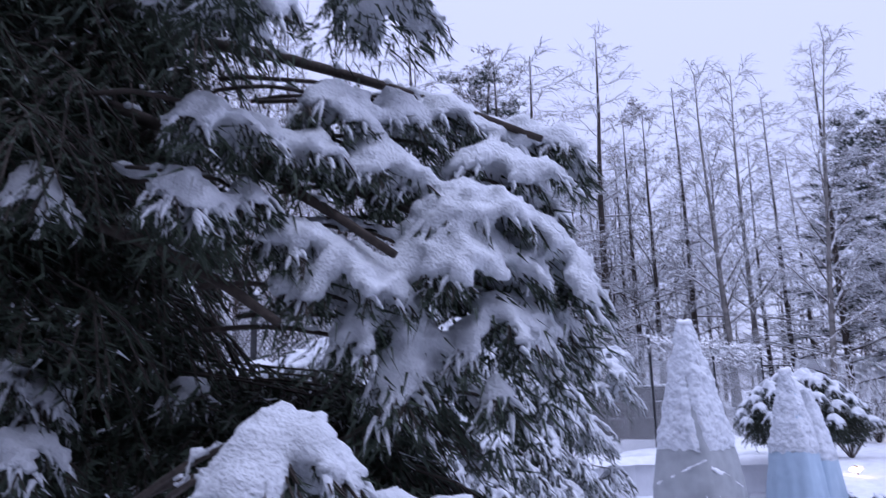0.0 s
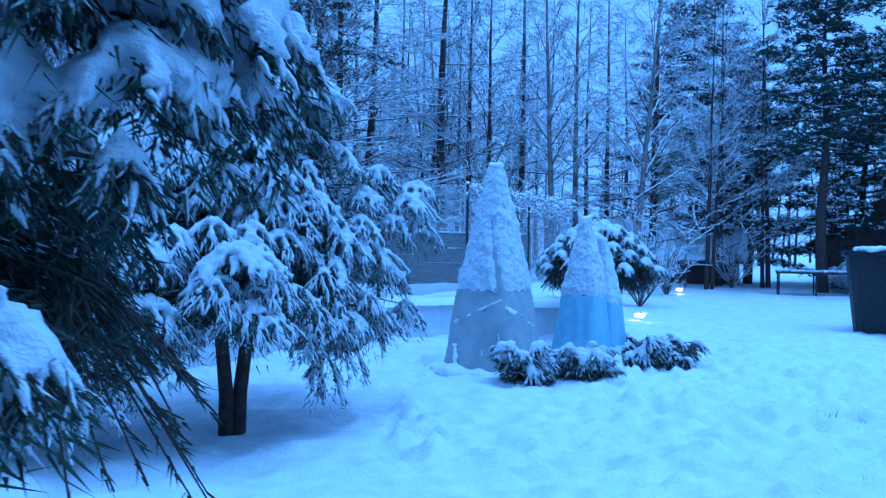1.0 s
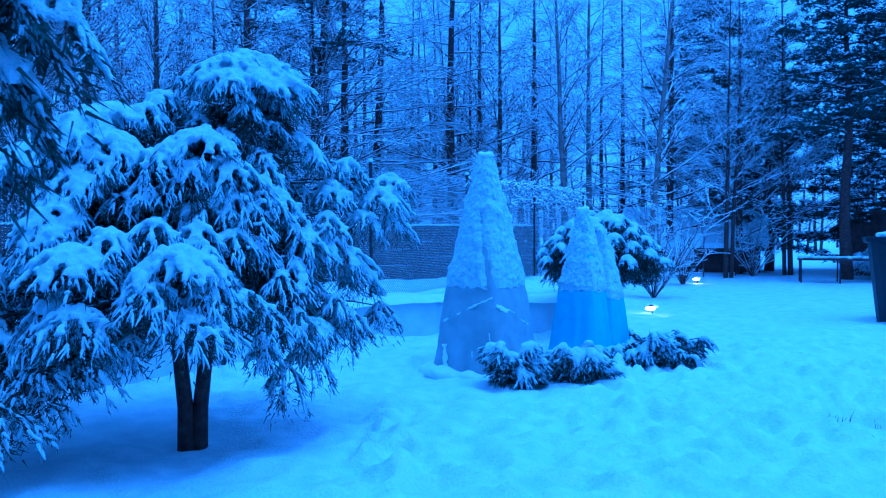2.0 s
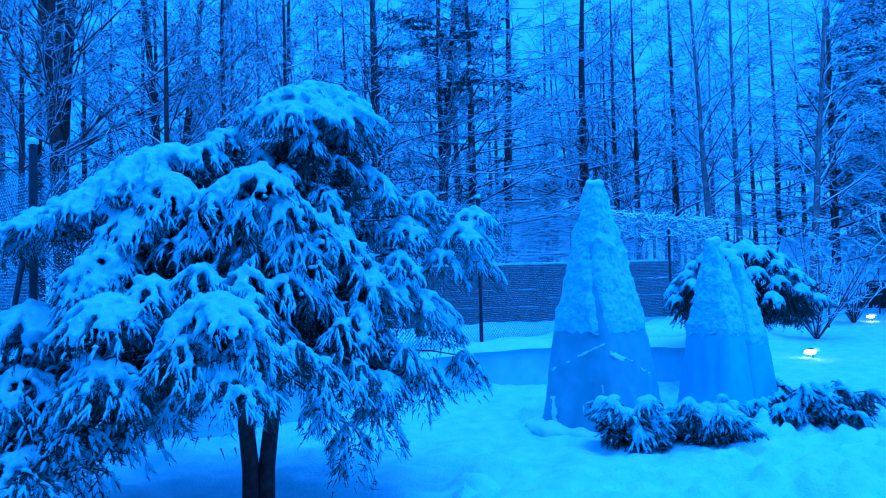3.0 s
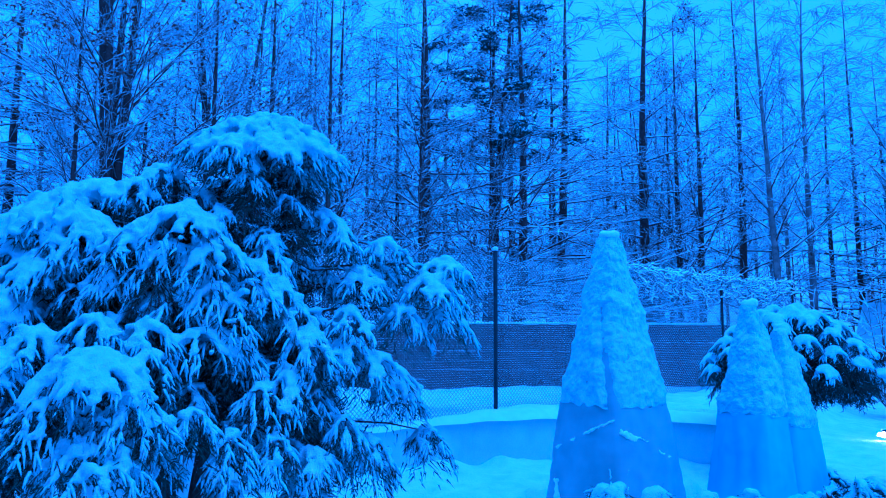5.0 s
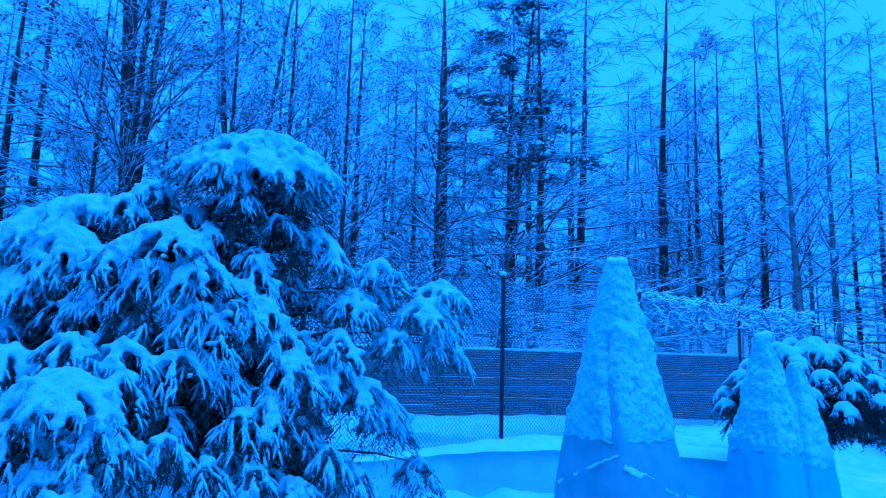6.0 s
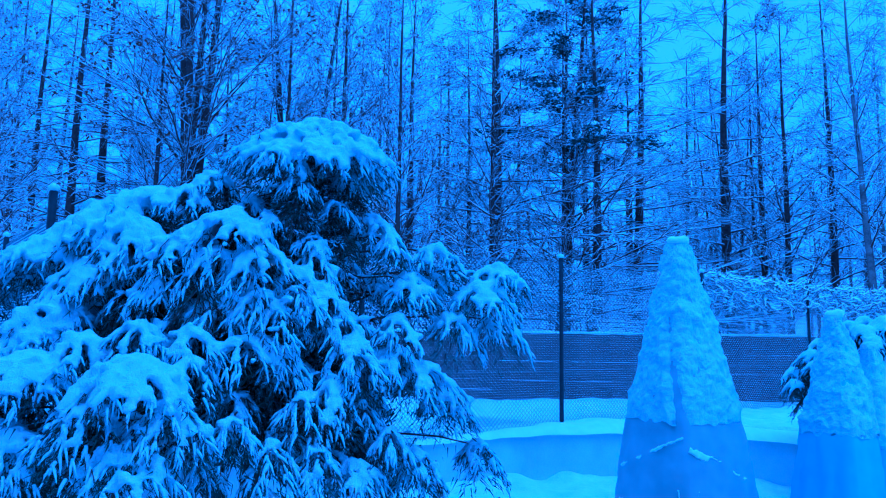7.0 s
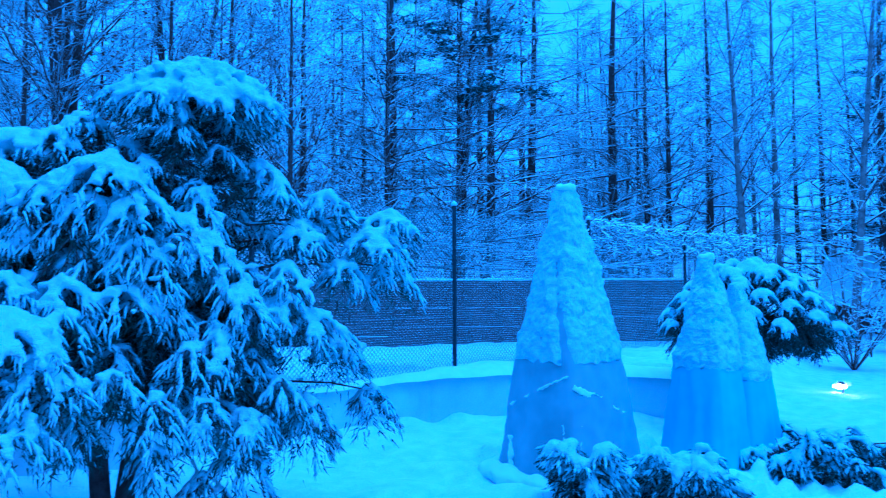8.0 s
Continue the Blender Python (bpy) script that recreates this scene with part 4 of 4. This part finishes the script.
def table(x, y):
    z = height(x, y)
    tb = thing("garden_table", x, y, z - .05, "long narrow garden table covered with snow", "table")
    tb.rotation_euler = (0, 0, -.3)
    g = Geo()
    g.box((0, -.35, .68), (3.2, .35, .73))
    part("tabletop", g, BOARD, tb, "thin board top", smooth=False)
    for lx in (.06, 1.05, 2.1, 3.1):
        for ly in (-.3, .3):
            g = Geo()
            g.box((lx - .02, ly - .02, 0), (lx + .02, ly + .02, .68))
            part("leg", g, POST, tb, smooth=False)
    s = Geo()
    for k in range(160):
        s.ball(Vector((rnd(0, 3.2), rnd(-.32, .32), .76)), rnd(.06, .085), .7)
    part("snow_cap", soft(s, "snow_cap", SNOW, .03, 4), SNOW, tb, "flat layer of snow")


table(10.8, 22.2)


def roofed(name, x, y, wide, deep, eave, ridge, turn, label, category):
    z = height(x, y) - .2
    b = thing(name, x, y, z, label, category)
    b.rotation_euler = (0, 0, turn)
    n = int(wide / .2)
    g = Geo()
    g.box((.008, 0, 0), (wide / n - .008, .04, eave))
    board = g.mesh("board", BOARD, False)
    for k in range(n):
        o = part("board", board, None, b)
        o.location = (-wide / 2 + k * wide / n, -deep / 2, 0)
    g = Geo()
    g.box((-wide / 2, -deep / 2 + .045, 0), (wide / 2, deep / 2, eave))
    b0 = len(g.v)
    g.v += [Vector((-wide / 2, -deep / 2 + .045, eave)), Vector((-wide / 2, deep / 2, eave)), Vector((-wide / 2, 0, ridge)), Vector((wide / 2, -deep / 2 + .045, eave)), Vector((wide / 2, deep / 2, eave)), Vector((wide / 2, 0, ridge))]
    g.f += [(b0, b0 + 1, b0 + 2), (b0 + 3, b0 + 5, b0 + 4)]
    part("body", g, BOARD, b, smooth=False)
    for side in (-1, 1):
        for nm, mat, lo, hi, over in (("roof", BOARD, 0.0, .08, .3), ("roof_snow", SNOW, .085, .24, .26)):
            if name == "barn" and nm == "roof_snow":
                continue
            g = Geo()
            rows = 6
            for k in range(25):
                xx = -wide / 2 - over + (wide + 2 * over) * k / 24
                for r in range(rows + 1):
                    s = r / rows
                    yy = side * (deep / 2 + over) * (1 - s)
                    zz = eave - over * (ridge - eave) / (deep / 2) + (ridge - eave + over * (ridge - eave) / (deep / 2)) * s
                    w = .03 * noise.noise(Vector((xx, yy, side))) if nm == "roof_snow" else 0
                    g.v += [Vector((xx, yy, zz + lo)), Vector((xx, yy, zz + hi + w))]
            c = 2 * (rows + 1)
            for k in range(24):
                for r in range(rows):
                    q = k * c + 2 * r
                    g.f += [(q + 1, q + 3, q + c + 3, q + c + 1), (q, q + c, q + c + 2, q + 2)]
                g.f.append((k * c, k * c + 1, k * c + c + 1, k * c + c))
            for k in (0, 24):
                for r in range(rows):
                    q = k * c + 2 * r
                    g.f.append((q, q + 1, q + 3, q + 2))
            part(nm, g, mat, b, "thick snow on the roof" if mat is SNOW else "dark roof", smooth=False)
    return b


roofed("shed", 9.4, 28.5, 4.6, 3.4, 1.15, 2.35, -.3, "low dark timber shed with a snow-covered roof", "shed")
roofed("barn", 19.5, 28.0, 11.0, 8.0, 1.8, 4.6, 1.05, "large dark boarded barn at the edge of the wood", "barn")


def board_fence():
    """Dark boarding that stands behind the wire fence."""
    a, b = Vector((-6.2, 10.9, 0.1)), Vector((3.0, 15.3, 0.1))
    f = thing("board_fence", a.x, a.y, 0, "dark weathered board fence with snow along its top", "fence")
    d = b - a
    size = d.length
    d.normalize()
    side = Vector((-d.y, d.x, 0))
    turn = math.atan2(d.y, d.x)
    bays = int(size / 2.2)
    g = Geo()
    g.box((0, 0, 0), (size / bays - .01, .025, .15))
    board = g.mesh("board", BOARD, False)
    g = Geo()
    g.box((-.05, .03, 0), (.05, .13, 1.9))
    upright = g.mesh("post", BOARD, False)
    for k in range(bays):
        for r in range(12):
            o = part("board", board, None, f)
            o.location = d * (k * size / bays) + side * rnd(-.008, .008) + Vector((0, 0, -.1 + .152 * r + rnd(-.006, .006)))
            o.rotation_euler = (0, 0, turn)
        o = part("post", upright, None, f)
        o.location, o.rotation_euler = d * (k * size / bays) + Vector((0, 0, -.15)), (0, 0, turn)
    s = Geo()
    for k in range(int(size / .05)):
        s.ball(d * (k * .05) + Vector((0, 0, 1.73)) + side * .012, rnd(.028, .045), .9)
    part("snow_cap", soft(s, "snow_cap", SNOW, .02, 3), SNOW, f, "snow along the top edge")


board_fence()


# ---- the wood ----
def limb(wood, snow, p, v, size, r, bend, segs=5, wander=.12, cover=1.0):
    pts, rad = [p.copy()], [r]
    q, w = p.copy(), v.normalized()
    for i in range(segs):
        w = (w + Vector((rnd(-wander, wander), rnd(-wander, wander), rnd(-wander, wander) + bend))).normalized()
        q = q + w * (size / segs)
        pts.append(q.copy())
        rad.append(max(.003, r * (1 - (i + 1) / (segs + .6))))
    wood.tube(pts, rad, 3, False)
    if cover and abs(w.z) < .93:
        snow.ridge([a + Vector((0, 0, b * .5)) for a, b in zip(pts, rad)], [b * .9 + .0035 * cover for b in rad], [b * .9 + .01 * cover for b in rad])
    return pts, w


def twig(wood, snow, p, v, size, wide, cover=1.0):
    """A fine twig: a narrow folded strip with a thread of snow above."""
    v = v.normalized()
    a = Vector((-v.y, v.x, rnd(-.6, .6)))
    a = a.normalized() * wide if a.length > 1e-6 else Vector((wide, 0, 0))
    m = p + v * size * .55
    e = m + (v + Vector((0, 0, -.35))).normalized() * size * .45
    b = len(wood.v)
    wood.v += [p - a, p + a, m - a * .7, m + a * .7, e]
    wood.f += [(b, b + 1, b + 3, b + 2), (b + 2, b + 3, b + 4)]
    if cover:
        h = Vector((-v.y, v.x, 0))
        h = h.normalized() * (wide + .003 * cover) if h.length > 1e-6 else Vector((wide, 0, 0))
        u = Vector((0, 0, wide + .006 * cover))
        b = len(snow.v)
        snow.v += [p - h + u, p + h + u * .3, m - h + u, m + h + u * .3, e + u * .3]
        snow.f += [(b, b + 1, b + 3, b + 2), (b + 2, b + 3, b + 4)]


def wood_tree(tall, girth, kind, seed):
    """Meshes of one bare tree: trunk, branches, and the snow on them."""
    R.seed(seed)
    trunk, wood, snow, leaf = Geo(), Geo(), Geo(), Geo()
    stems = []
    count = {"clump": 4, "fork": 2}.get(kind, 1)
    for s in range(count):
        lean = Vector((rnd(-.05, .05), rnd(-.05, .05), 1)) if count > 1 else Vector((rnd(-.012, .012), rnd(-.012, .012), 1))
        pts, q, v = [Vector((rnd(-.12, .12) * (count > 1), rnd(-.12, .12) * (count > 1), -.2))], None, lean.normalized()
        q = pts[0]
        n = 14
        for i in range(n):
            v = (v + Vector((rnd(-.025, .025), rnd(-.025, .025), .05))).normalized()
            q = q + v * (tall * rnd(.9, 1.05) / n)
            pts.append(q.copy())
        if count == 1:
            drift = pts[-1] - pts[0]
            for i in range(n + 1):
                pts[i] -= Vector((drift.x, drift.y, 0)) * (.85 * i / n)
        g = girth * (rnd(.6, 1) if count > 1 else 1)
        trunk.tube(pts, [max(.012, g * (1 - i / (n + .5)) ** .85) for i in range(n + 1)], 8)
        stems.append((pts, g))
    boughs = {"larch": 54, "birch": 42, "clump": 24, "fork": 34, "oak": 46}[kind]
    for pts, g in stems:
        n = len(pts) - 1
        for k in range(boughs):
            s = (.12 if kind in ("larch", "oak") else .26) + .84 * (k + rnd(0, 1)) / boughs * (.88 if kind in ("larch", "oak") else .74) / .84
            i = min(n - 1, int(s * n))
            p = pts[i].lerp(pts[i + 1], s * n - i)
            az = k * 2.39996 + rnd(-.4, .4)
            if kind == "larch":
                up, size, bend = rnd(-.05, .3), tall * .21 * (1.12 - s) * rnd(.7, 1.2) + .3, .02
            elif kind == "birch":
                up, size, bend = rnd(.7, 1.5), tall * .22 * (1.15 - s) * rnd(.7, 1.2) + .3, -.03
            else:
                up, size, bend = rnd(.35, 1.2), tall * .26 * (1.15 - s) * rnd(.6, 1.2) + .3, .03
            r = max(.008, g * (1 - s) * .34)
            bp, w = limb(wood, snow, p, Vector((math.cos(az), math.sin(az), up)), size, r, bend, 6)
            m = int(3 + size * 2.1)
            for j in range(m):
                f = rnd(.2, 1)
                a = min(4, int(f * 5))
                bq = bp[a].lerp(bp[a + 1], rnd(0, 1))
                d = (bp[a + 1] - bp[a]).normalized()
                side = d.cross(Vector((0, 0, 1)))
                v = d * .8 + side * rnd(-1, 1) + Vector((0, 0, rnd(-.25, .45)))
                tp, w2 = limb(wood, snow, bq, v, size * rnd(.18, .42) + .12, max(.004, r * .35), -.1 if kind == "birch" else -.02, 3, .2)
                for _ in range(6):
                    c = tp[R.randint(1, 3)]
                    twig(wood, snow, c, v + Vector((rnd(-.9, .9), rnd(-.9, .9), rnd(-.9, .3) - (.5 if kind == "birch" else 0))), rnd(.15, .5), .004)
                if kind in ("oak", "clump") and R.random() < .8:
                    for _ in range(6):
                        c = tp[-1] + Vector((rnd(-.12, .12), rnd(-.12, .12), rnd(-.12, .05)))
                        leaf.blade(c, Vector((rnd(-1, 1), rnd(-1, 1), rnd(-1, .2))).normalized(), rnd(.05, .09), .026)
    return trunk.mesh("trunk", BIRCH if kind == "birch" else BARK), wood.mesh("branchwork", TWIG, False), snow.mesh("snow", SNOW, False), leaf.mesh("foliage", LEAF, False) if leaf.v else None


KINDS = {}
for key, tall, girth, kind, seed in (("larch", 14, .15, "larch", 3), ("larch_b", 12.5, .12, "larch", 4), ("birch", 12, .11, "birch", 5), ("birch_b", 11, .09, "birch", 6),
                                     ("clump", 12, .13, "clump", 7), ("oak", 12, .13, "oak", 8), ("fork", 12, .12, "fork", 9)):
    KINDS[key] = wood_tree(tall, girth, kind, seed)
R.seed(21)
WORDS = {"larch": "bare dark larch with level branches lined with snow", "birch": "slender bare birch with fine drooping snowy twigs",
         "clump": "many-stemmed bare tree with dark trunks and snowy limbs", "oak": "bare tree with withered leaves and snow on its twigs", "fork": "forked bare tree with snow-lined limbs"}


def plant(key, x, y, size=1.0, turn=None, lean=(0, 0), stout=1.0):
    t = thing("bare_tree", x, y, height(x, y) - .05, WORDS[key.split("_")[0]], "tree", "trees of the wood")
    t.rotation_euler = (radians(lean[0]), radians(lean[1]), rnd(0, 6.28) if turn is None else turn)
    t.scale = (size * stout, size * stout, size)
    for name, me in zip(("trunk", "branchwork", "snow", "foliage"), KINDS[key]):
        if me:
            part(name, me, None, t)
    return t


# the trees that stand out, then the depth of the wood
def line(px, d):
    """A place in the wood d metres deep and px steps across from the lawn's end."""
    l = (px - 784) / 1297 * d
    return 3.21 - .507 * d + .862 * l, 2.12 + .862 * d + .507 * l


for px, d, key, size, lean, stout in (
        (15, 16, "oak", .9, 0, 1), (122, 21, "larch_b", 1, 0, 1.2), (188, 20, "larch_b", 1.05, 0, 1.3), (232, 22, "larch_b", 1.1, 0, 1.4), (283, 25, "birch_b", 1.1, 0, 1.1),
        (500, 27, "larch_b", 1, 0, 1), (690, 24, "oak", 1, 0, 1), (780, 21, "oak", .95, 0, 1.3), (832, 24, "birch_b", 1, 0, 1.1), (885, 23, "larch_b", .9, 0, 1),
        (1290, 30, "larch", 1, 0, 1), (1410, 25, "larch_b", .9, 0, .9), (-60, 15, "oak", 1, 0, 1), (-150, 19, "larch_b", 1, 0, 1), (-240, 17, "fork", 1, 0, 1), (60, 26, "oak", 1.1, 0, 1),
        (-40, 25, "larch", 1, 0, 1), (340, 28, "larch", 1.1, 0, 1), (170, 30, "larch", 1.1, 0, 1), (560, 31, "larch", 1.1, 0, 1), (730, 30, "larch", 1.1, 0, 1), (980, 29, "larch_b", 1.1, 0, 1), (450, 24, "oak", .95, 0, 1), (560, 23, "oak", 1.05, 0, .9), (640, 27, "oak", 1.15, 0, 1), (740, 26, "oak", 1.15, 0, 1), (850, 28, "oak", 1.1, 0, 1), (930, 26, "oak", 1.0, 0, .9), (1180, 27, "larch_b", 1.05, 0, .9), (380, 24, "oak", 1.1, 0, 1), (560, 18, "oak", .95, 0, .8), (660, 19, "oak", 1.05, 0, .8), (760, 17.5, "oak", .95, 0, .7), (930, 20, "oak", 1.05, 0, .8), (1060, 21, "oak", .95, 0, .8), (330, 18, "oak", .9, 0, .8)):
    x, y = line(px, d)
    plant(key, x, y, size, None, (0, lean), stout)
plant("clump", -11.36, 15.65, 1.3, .6, stout=1.2)
plant("fork", -10.44, 18.94, 1.2, 1.0, stout=1.4)
plant("larch_b", -5.5, 21.8, 1.1, stout=1.5)
plant("oak", -3.95, 23.0, 1.1, 0, lean=(0, 5), stout=1.4)
plant("larch_b", -2.65, 22.6, 1.0, stout=1.4)
plant("larch_b", -2.17, 25.1, 1.1, 0, lean=(0, 2), stout=1.4)
plant("larch", 0.55, 26.9, 1.1, stout=1.2)
plant("larch_b", 3.35, 27.1, 1.0, stout=1.2)
plant("birch", 4.29, 24.0, 1.0, 0, lean=(0, -2), stout=1.1)
plant("birch_b", 5.3, 26.1, 1.15, stout=1.2)
plant("birch", 6.6, 22.6, 1.05, 0, lean=(0, 5))
plant("fork", 9.3, 23.8, .8)
plant("birch_b", 8.2, 27.0, 1.0)
plant("oak", 10.2, 25.6, .95)
plant("fork", 11.6, 25.0, .9)
plant("oak", 10.6, 30.0, .85)
keys = ["larch", "larch_b", "birch", "birch_b", "oak", "fork", "larch_b", "oak"]
for i in range(16):
    plant(keys[(i * 3) % 8], -4 + 13 * ((i * .618) % 1), 26.5 + 15 * ((i * .7548) % 1), rnd(.9, 1.1))
for i in range(16):
    x = -46 + 58 * ((i * .618) % 1)
    y = 27 + 17 * ((i * .7548) % 1) - (12 if x < -16 else 0)
    if x > 5:
        y += 8
    plant(keys[i % 8], x, y, rnd(.85, 1.1))


def thicket():
    """Snowy brushwood below the trees."""
    wood, snow = Geo(), Geo()
    for i in range(400):
        x = -20 + 24 * R.random()
        y = 12 + 16 * R.random()
        if y < 17.6 + .59 * x or (x > 3.4 and y < 21):
            continue
        p = Vector((x, y, height(x, y) - .05))
        size = rnd(1.0, 3.2)
        pts, w = limb(wood, snow, p, Vector((rnd(-.4, .4), rnd(-.4, .4), 1)), size, .014, -.02, 5, .16, .3)
        for _ in range(int(3 + size * 2.4)):
            c = pts[R.randint(1, 5)]
            tp, w = limb(wood, snow, c, Vector((rnd(-1, 1), rnd(-1, 1), rnd(.0, .6))), rnd(.3, 1.0), .007, -.06, 3, .2, .6)
            for _ in range(4):
                twig(wood, snow, tp[R.randint(1, 3)], Vector((rnd(-1, 1), rnd(-1, 1), rnd(-.4, .4))), rnd(.15, .45), .004)
    t = thing("brushwood", 0, 0, 0, "dense bare brushwood lined with snow under the trees", "undergrowth", kind="stuff")
    part("twigs", wood, TWIG, t, smooth=False)
    part("snow", snow, SNOW, t, smooth=False)


thicket()


def far_wood():
    """Far stems and snowy crowns that close the wood."""
    wood, snow = Geo(), Geo()
    for i in range(330):
        x = -75 + 125 * R.random()
        y = 46 + 26 * R.random()
        p = Vector((x, y, .4))
        tall = rnd(9.5, 14) - (2.5 if x > 3 else 0)
        pts, w = limb(wood, snow, p, Vector((rnd(-.05, .05), rnd(-.05, .05), 1)), tall, .14, .03, 6, .05, 0)
        for k in range(26):
            s = rnd(.6, 5.8)
            a = int(s)
            c = pts[a].lerp(pts[min(6, a + 1)], s - a)
            limb(wood, snow, c, Vector((rnd(-1, 1), rnd(-1, 1), rnd(.1, .9))), rnd(1.0, 2.8), .035, 0, 3, .2, .9)
    t = thing("far_wood", 0, 0, 0, "distant bare wood grey with snow", "woodland", kind="stuff")
    part("stems", wood, TWIG, t, smooth=False)
    part("snow", snow, SNOW, t, smooth=False)


far_wood()


def pine_meshes(tall, seed, base, boughs=84, broad=.33, white=.55):
    R.seed(seed)
    trunk, wood, green, snow = Geo(), Geo(), Geo(), Geo()
    pts = [Vector((.06 * math.sin(k), .05 * math.cos(k), tall * k / 12 - .2)) for k in range(13)]
    trunk.tube(pts, [max(.02, .19 * (1 - k / 12.5)) for k in range(13)], 9)
    for k in range(boughs):
        s = base + (1 - base) * (k + rnd(0, 1)) / boughs
        az = k * 2.39996
        size = tall * broad * (1.1 - s) ** .6 * rnd(.75, 1.15) + .25
        bp, w = limb(wood, snow, Vector((0, 0, tall * s)), Vector((math.cos(az), math.sin(az), rnd(-.15, .3))), size, .05 * (1.2 - s), -.02, 5, .1, 1)
        for _ in range(int(16 + size * 16)):
            a = R.randint(1, 4)
            c = bp[a].lerp(bp[a + 1], rnd(0, 1)) + Vector((rnd(-.3, .3), rnd(-.3, .3), rnd(-.14, .14))) * min(1, size * .5)
            for _ in range(9):
                green.blade(c + Vector((rnd(-.08, .08), rnd(-.08, .08), rnd(-.06, .06))), Vector((rnd(-1, 1), rnd(-1, 1), rnd(-.4, .6))).normalized(), rnd(.11, .22), .021)
            if R.random() < white:
                for _ in range(2):
                    snow.blob(c + Vector((rnd(-.1, .1), rnd(-.1, .1), .05)), rnd(.04, .09))
    return trunk.mesh("trunk", BARK), wood.mesh("branchwork", TWIG, False), green.mesh("foliage", PINE, False), snow.mesh("snow", SNOW, False)


PINES = [pine_meshes(9.5, 31, .12), pine_meshes(12.0, 32, .3), pine_meshes(13.0, 33, .5, 26), pine_meshes(11.0, 34, .4, 66, .24, .3)]
R.seed(5)
for i, x, y, size in ((3, 12.5, 23.0, 1.0), (3, 15.2, 22.4, 1.0), (0, 18.6, 20.0, 1.0), (0, 15.0, 25.5, .9), (1, 22.0, 17.5, 1.0), (0, 11.8, 27.5, .95), (1, 10.6, 30.5, 1.0), (2, -3.8, 23.4, .95)):
    t = thing("pine", x, y, height(x, y) - .1, "dark green pine with patches of snow on its boughs", "pine tree", "pines at the edge of the garden")
    t.scale = (size, size, size)
    t.rotation_euler = (0, 0, rnd(0, 6))
    for name, me in zip(("trunk", "branchwork", "foliage", "snow"), PINES[i]):
        part(name, me, None, t)


def bare_shrub(x, y, tall, label, count=16):
    z = height(x, y)
    t = thing("bare_shrub", x, y, z - .05, label, "shrub", "bare shrubs on the lawn edge")
    wood, snow = Geo(), Geo()
    for k in range(count):
        w = k * 2.4
        pts, d = limb(wood, snow, Vector((0, 0, 0)), Vector((math.cos(w) * rnd(.2, .8), math.sin(w) * rnd(.2, .8), 1)), tall * rnd(.7, 1.1), .02, 0, 6, .1, .6)
        for _ in range(9):
            tp, d = limb(wood, snow, pts[R.randint(1, 6)], Vector((rnd(-1, 1), rnd(-1, 1), rnd(.2, 1))), tall * rnd(.12, .35), .008, 0, 4, .2, .8)
            for _ in range(2):
                limb(wood, snow, tp[R.randint(1, 4)], Vector((rnd(-1, 1), rnd(-1, 1), rnd(0, .7))), rnd(.1, .3), .004, 0, 2, .2, .7)
    part("branchwork", wood, TWIG, t, smooth=False)
    part("snow", snow, SNOW, t, smooth=False)


bare_shrub(5.7, 17.2, 2.6, "bare many-branched shrub with snow on its twigs")
bare_shrub(7.2, 20.8, 2.0, "bare low shrub near the shed")
bare_shrub(10.3, 24.6, 2.4, "bare shrub before the shed")


def snowy_mound(x, y, s, label):
    sh = thing("round_shrub", x, y, height(x, y), label, "shrub", "round shrubs behind the table")
    tree_ = growth()
    for k in range(16):
        w, q = k * 2.4, math.sqrt((k + .5) / 16)
        tip = Vector((math.cos(w) * s * q, math.sin(w) * s * q, s * (1.15 - .6 * q * q)))
        bough(tree_, tip * .3, tip, .1, s * .35, s * .07, 4, dark=.6)
    finish(sh, tree_, .045, 2, .02, "foliage")


snowy_mound(13.6, 22.8, .95, "round evergreen shrub covered in snow behind the table")


def tufts():
    """Withered grass that pokes through the trodden snow."""
    g = Geo()
    for _ in range(70):
        x, y = rnd(3.6, 6.2), rnd(3.6, 6.4)
        if x < 3.9 + (y - 3.6) * .35:
            continue
        z = height(x, y)
        for _ in range(7):
            g.blade(Vector((x + rnd(-.04, .04), y + rnd(-.04, .04), z - .03)), Vector((rnd(-.5, .5), rnd(-.5, .5), 1)).normalized(), rnd(.05, .14), .004)
    t = thing("dry_grass", 0, 0, 0, "withered grass blades poking through thin snow", "grass", kind="stuff")
    part("blades", g, LEAF, t, smooth=False)


tufts()
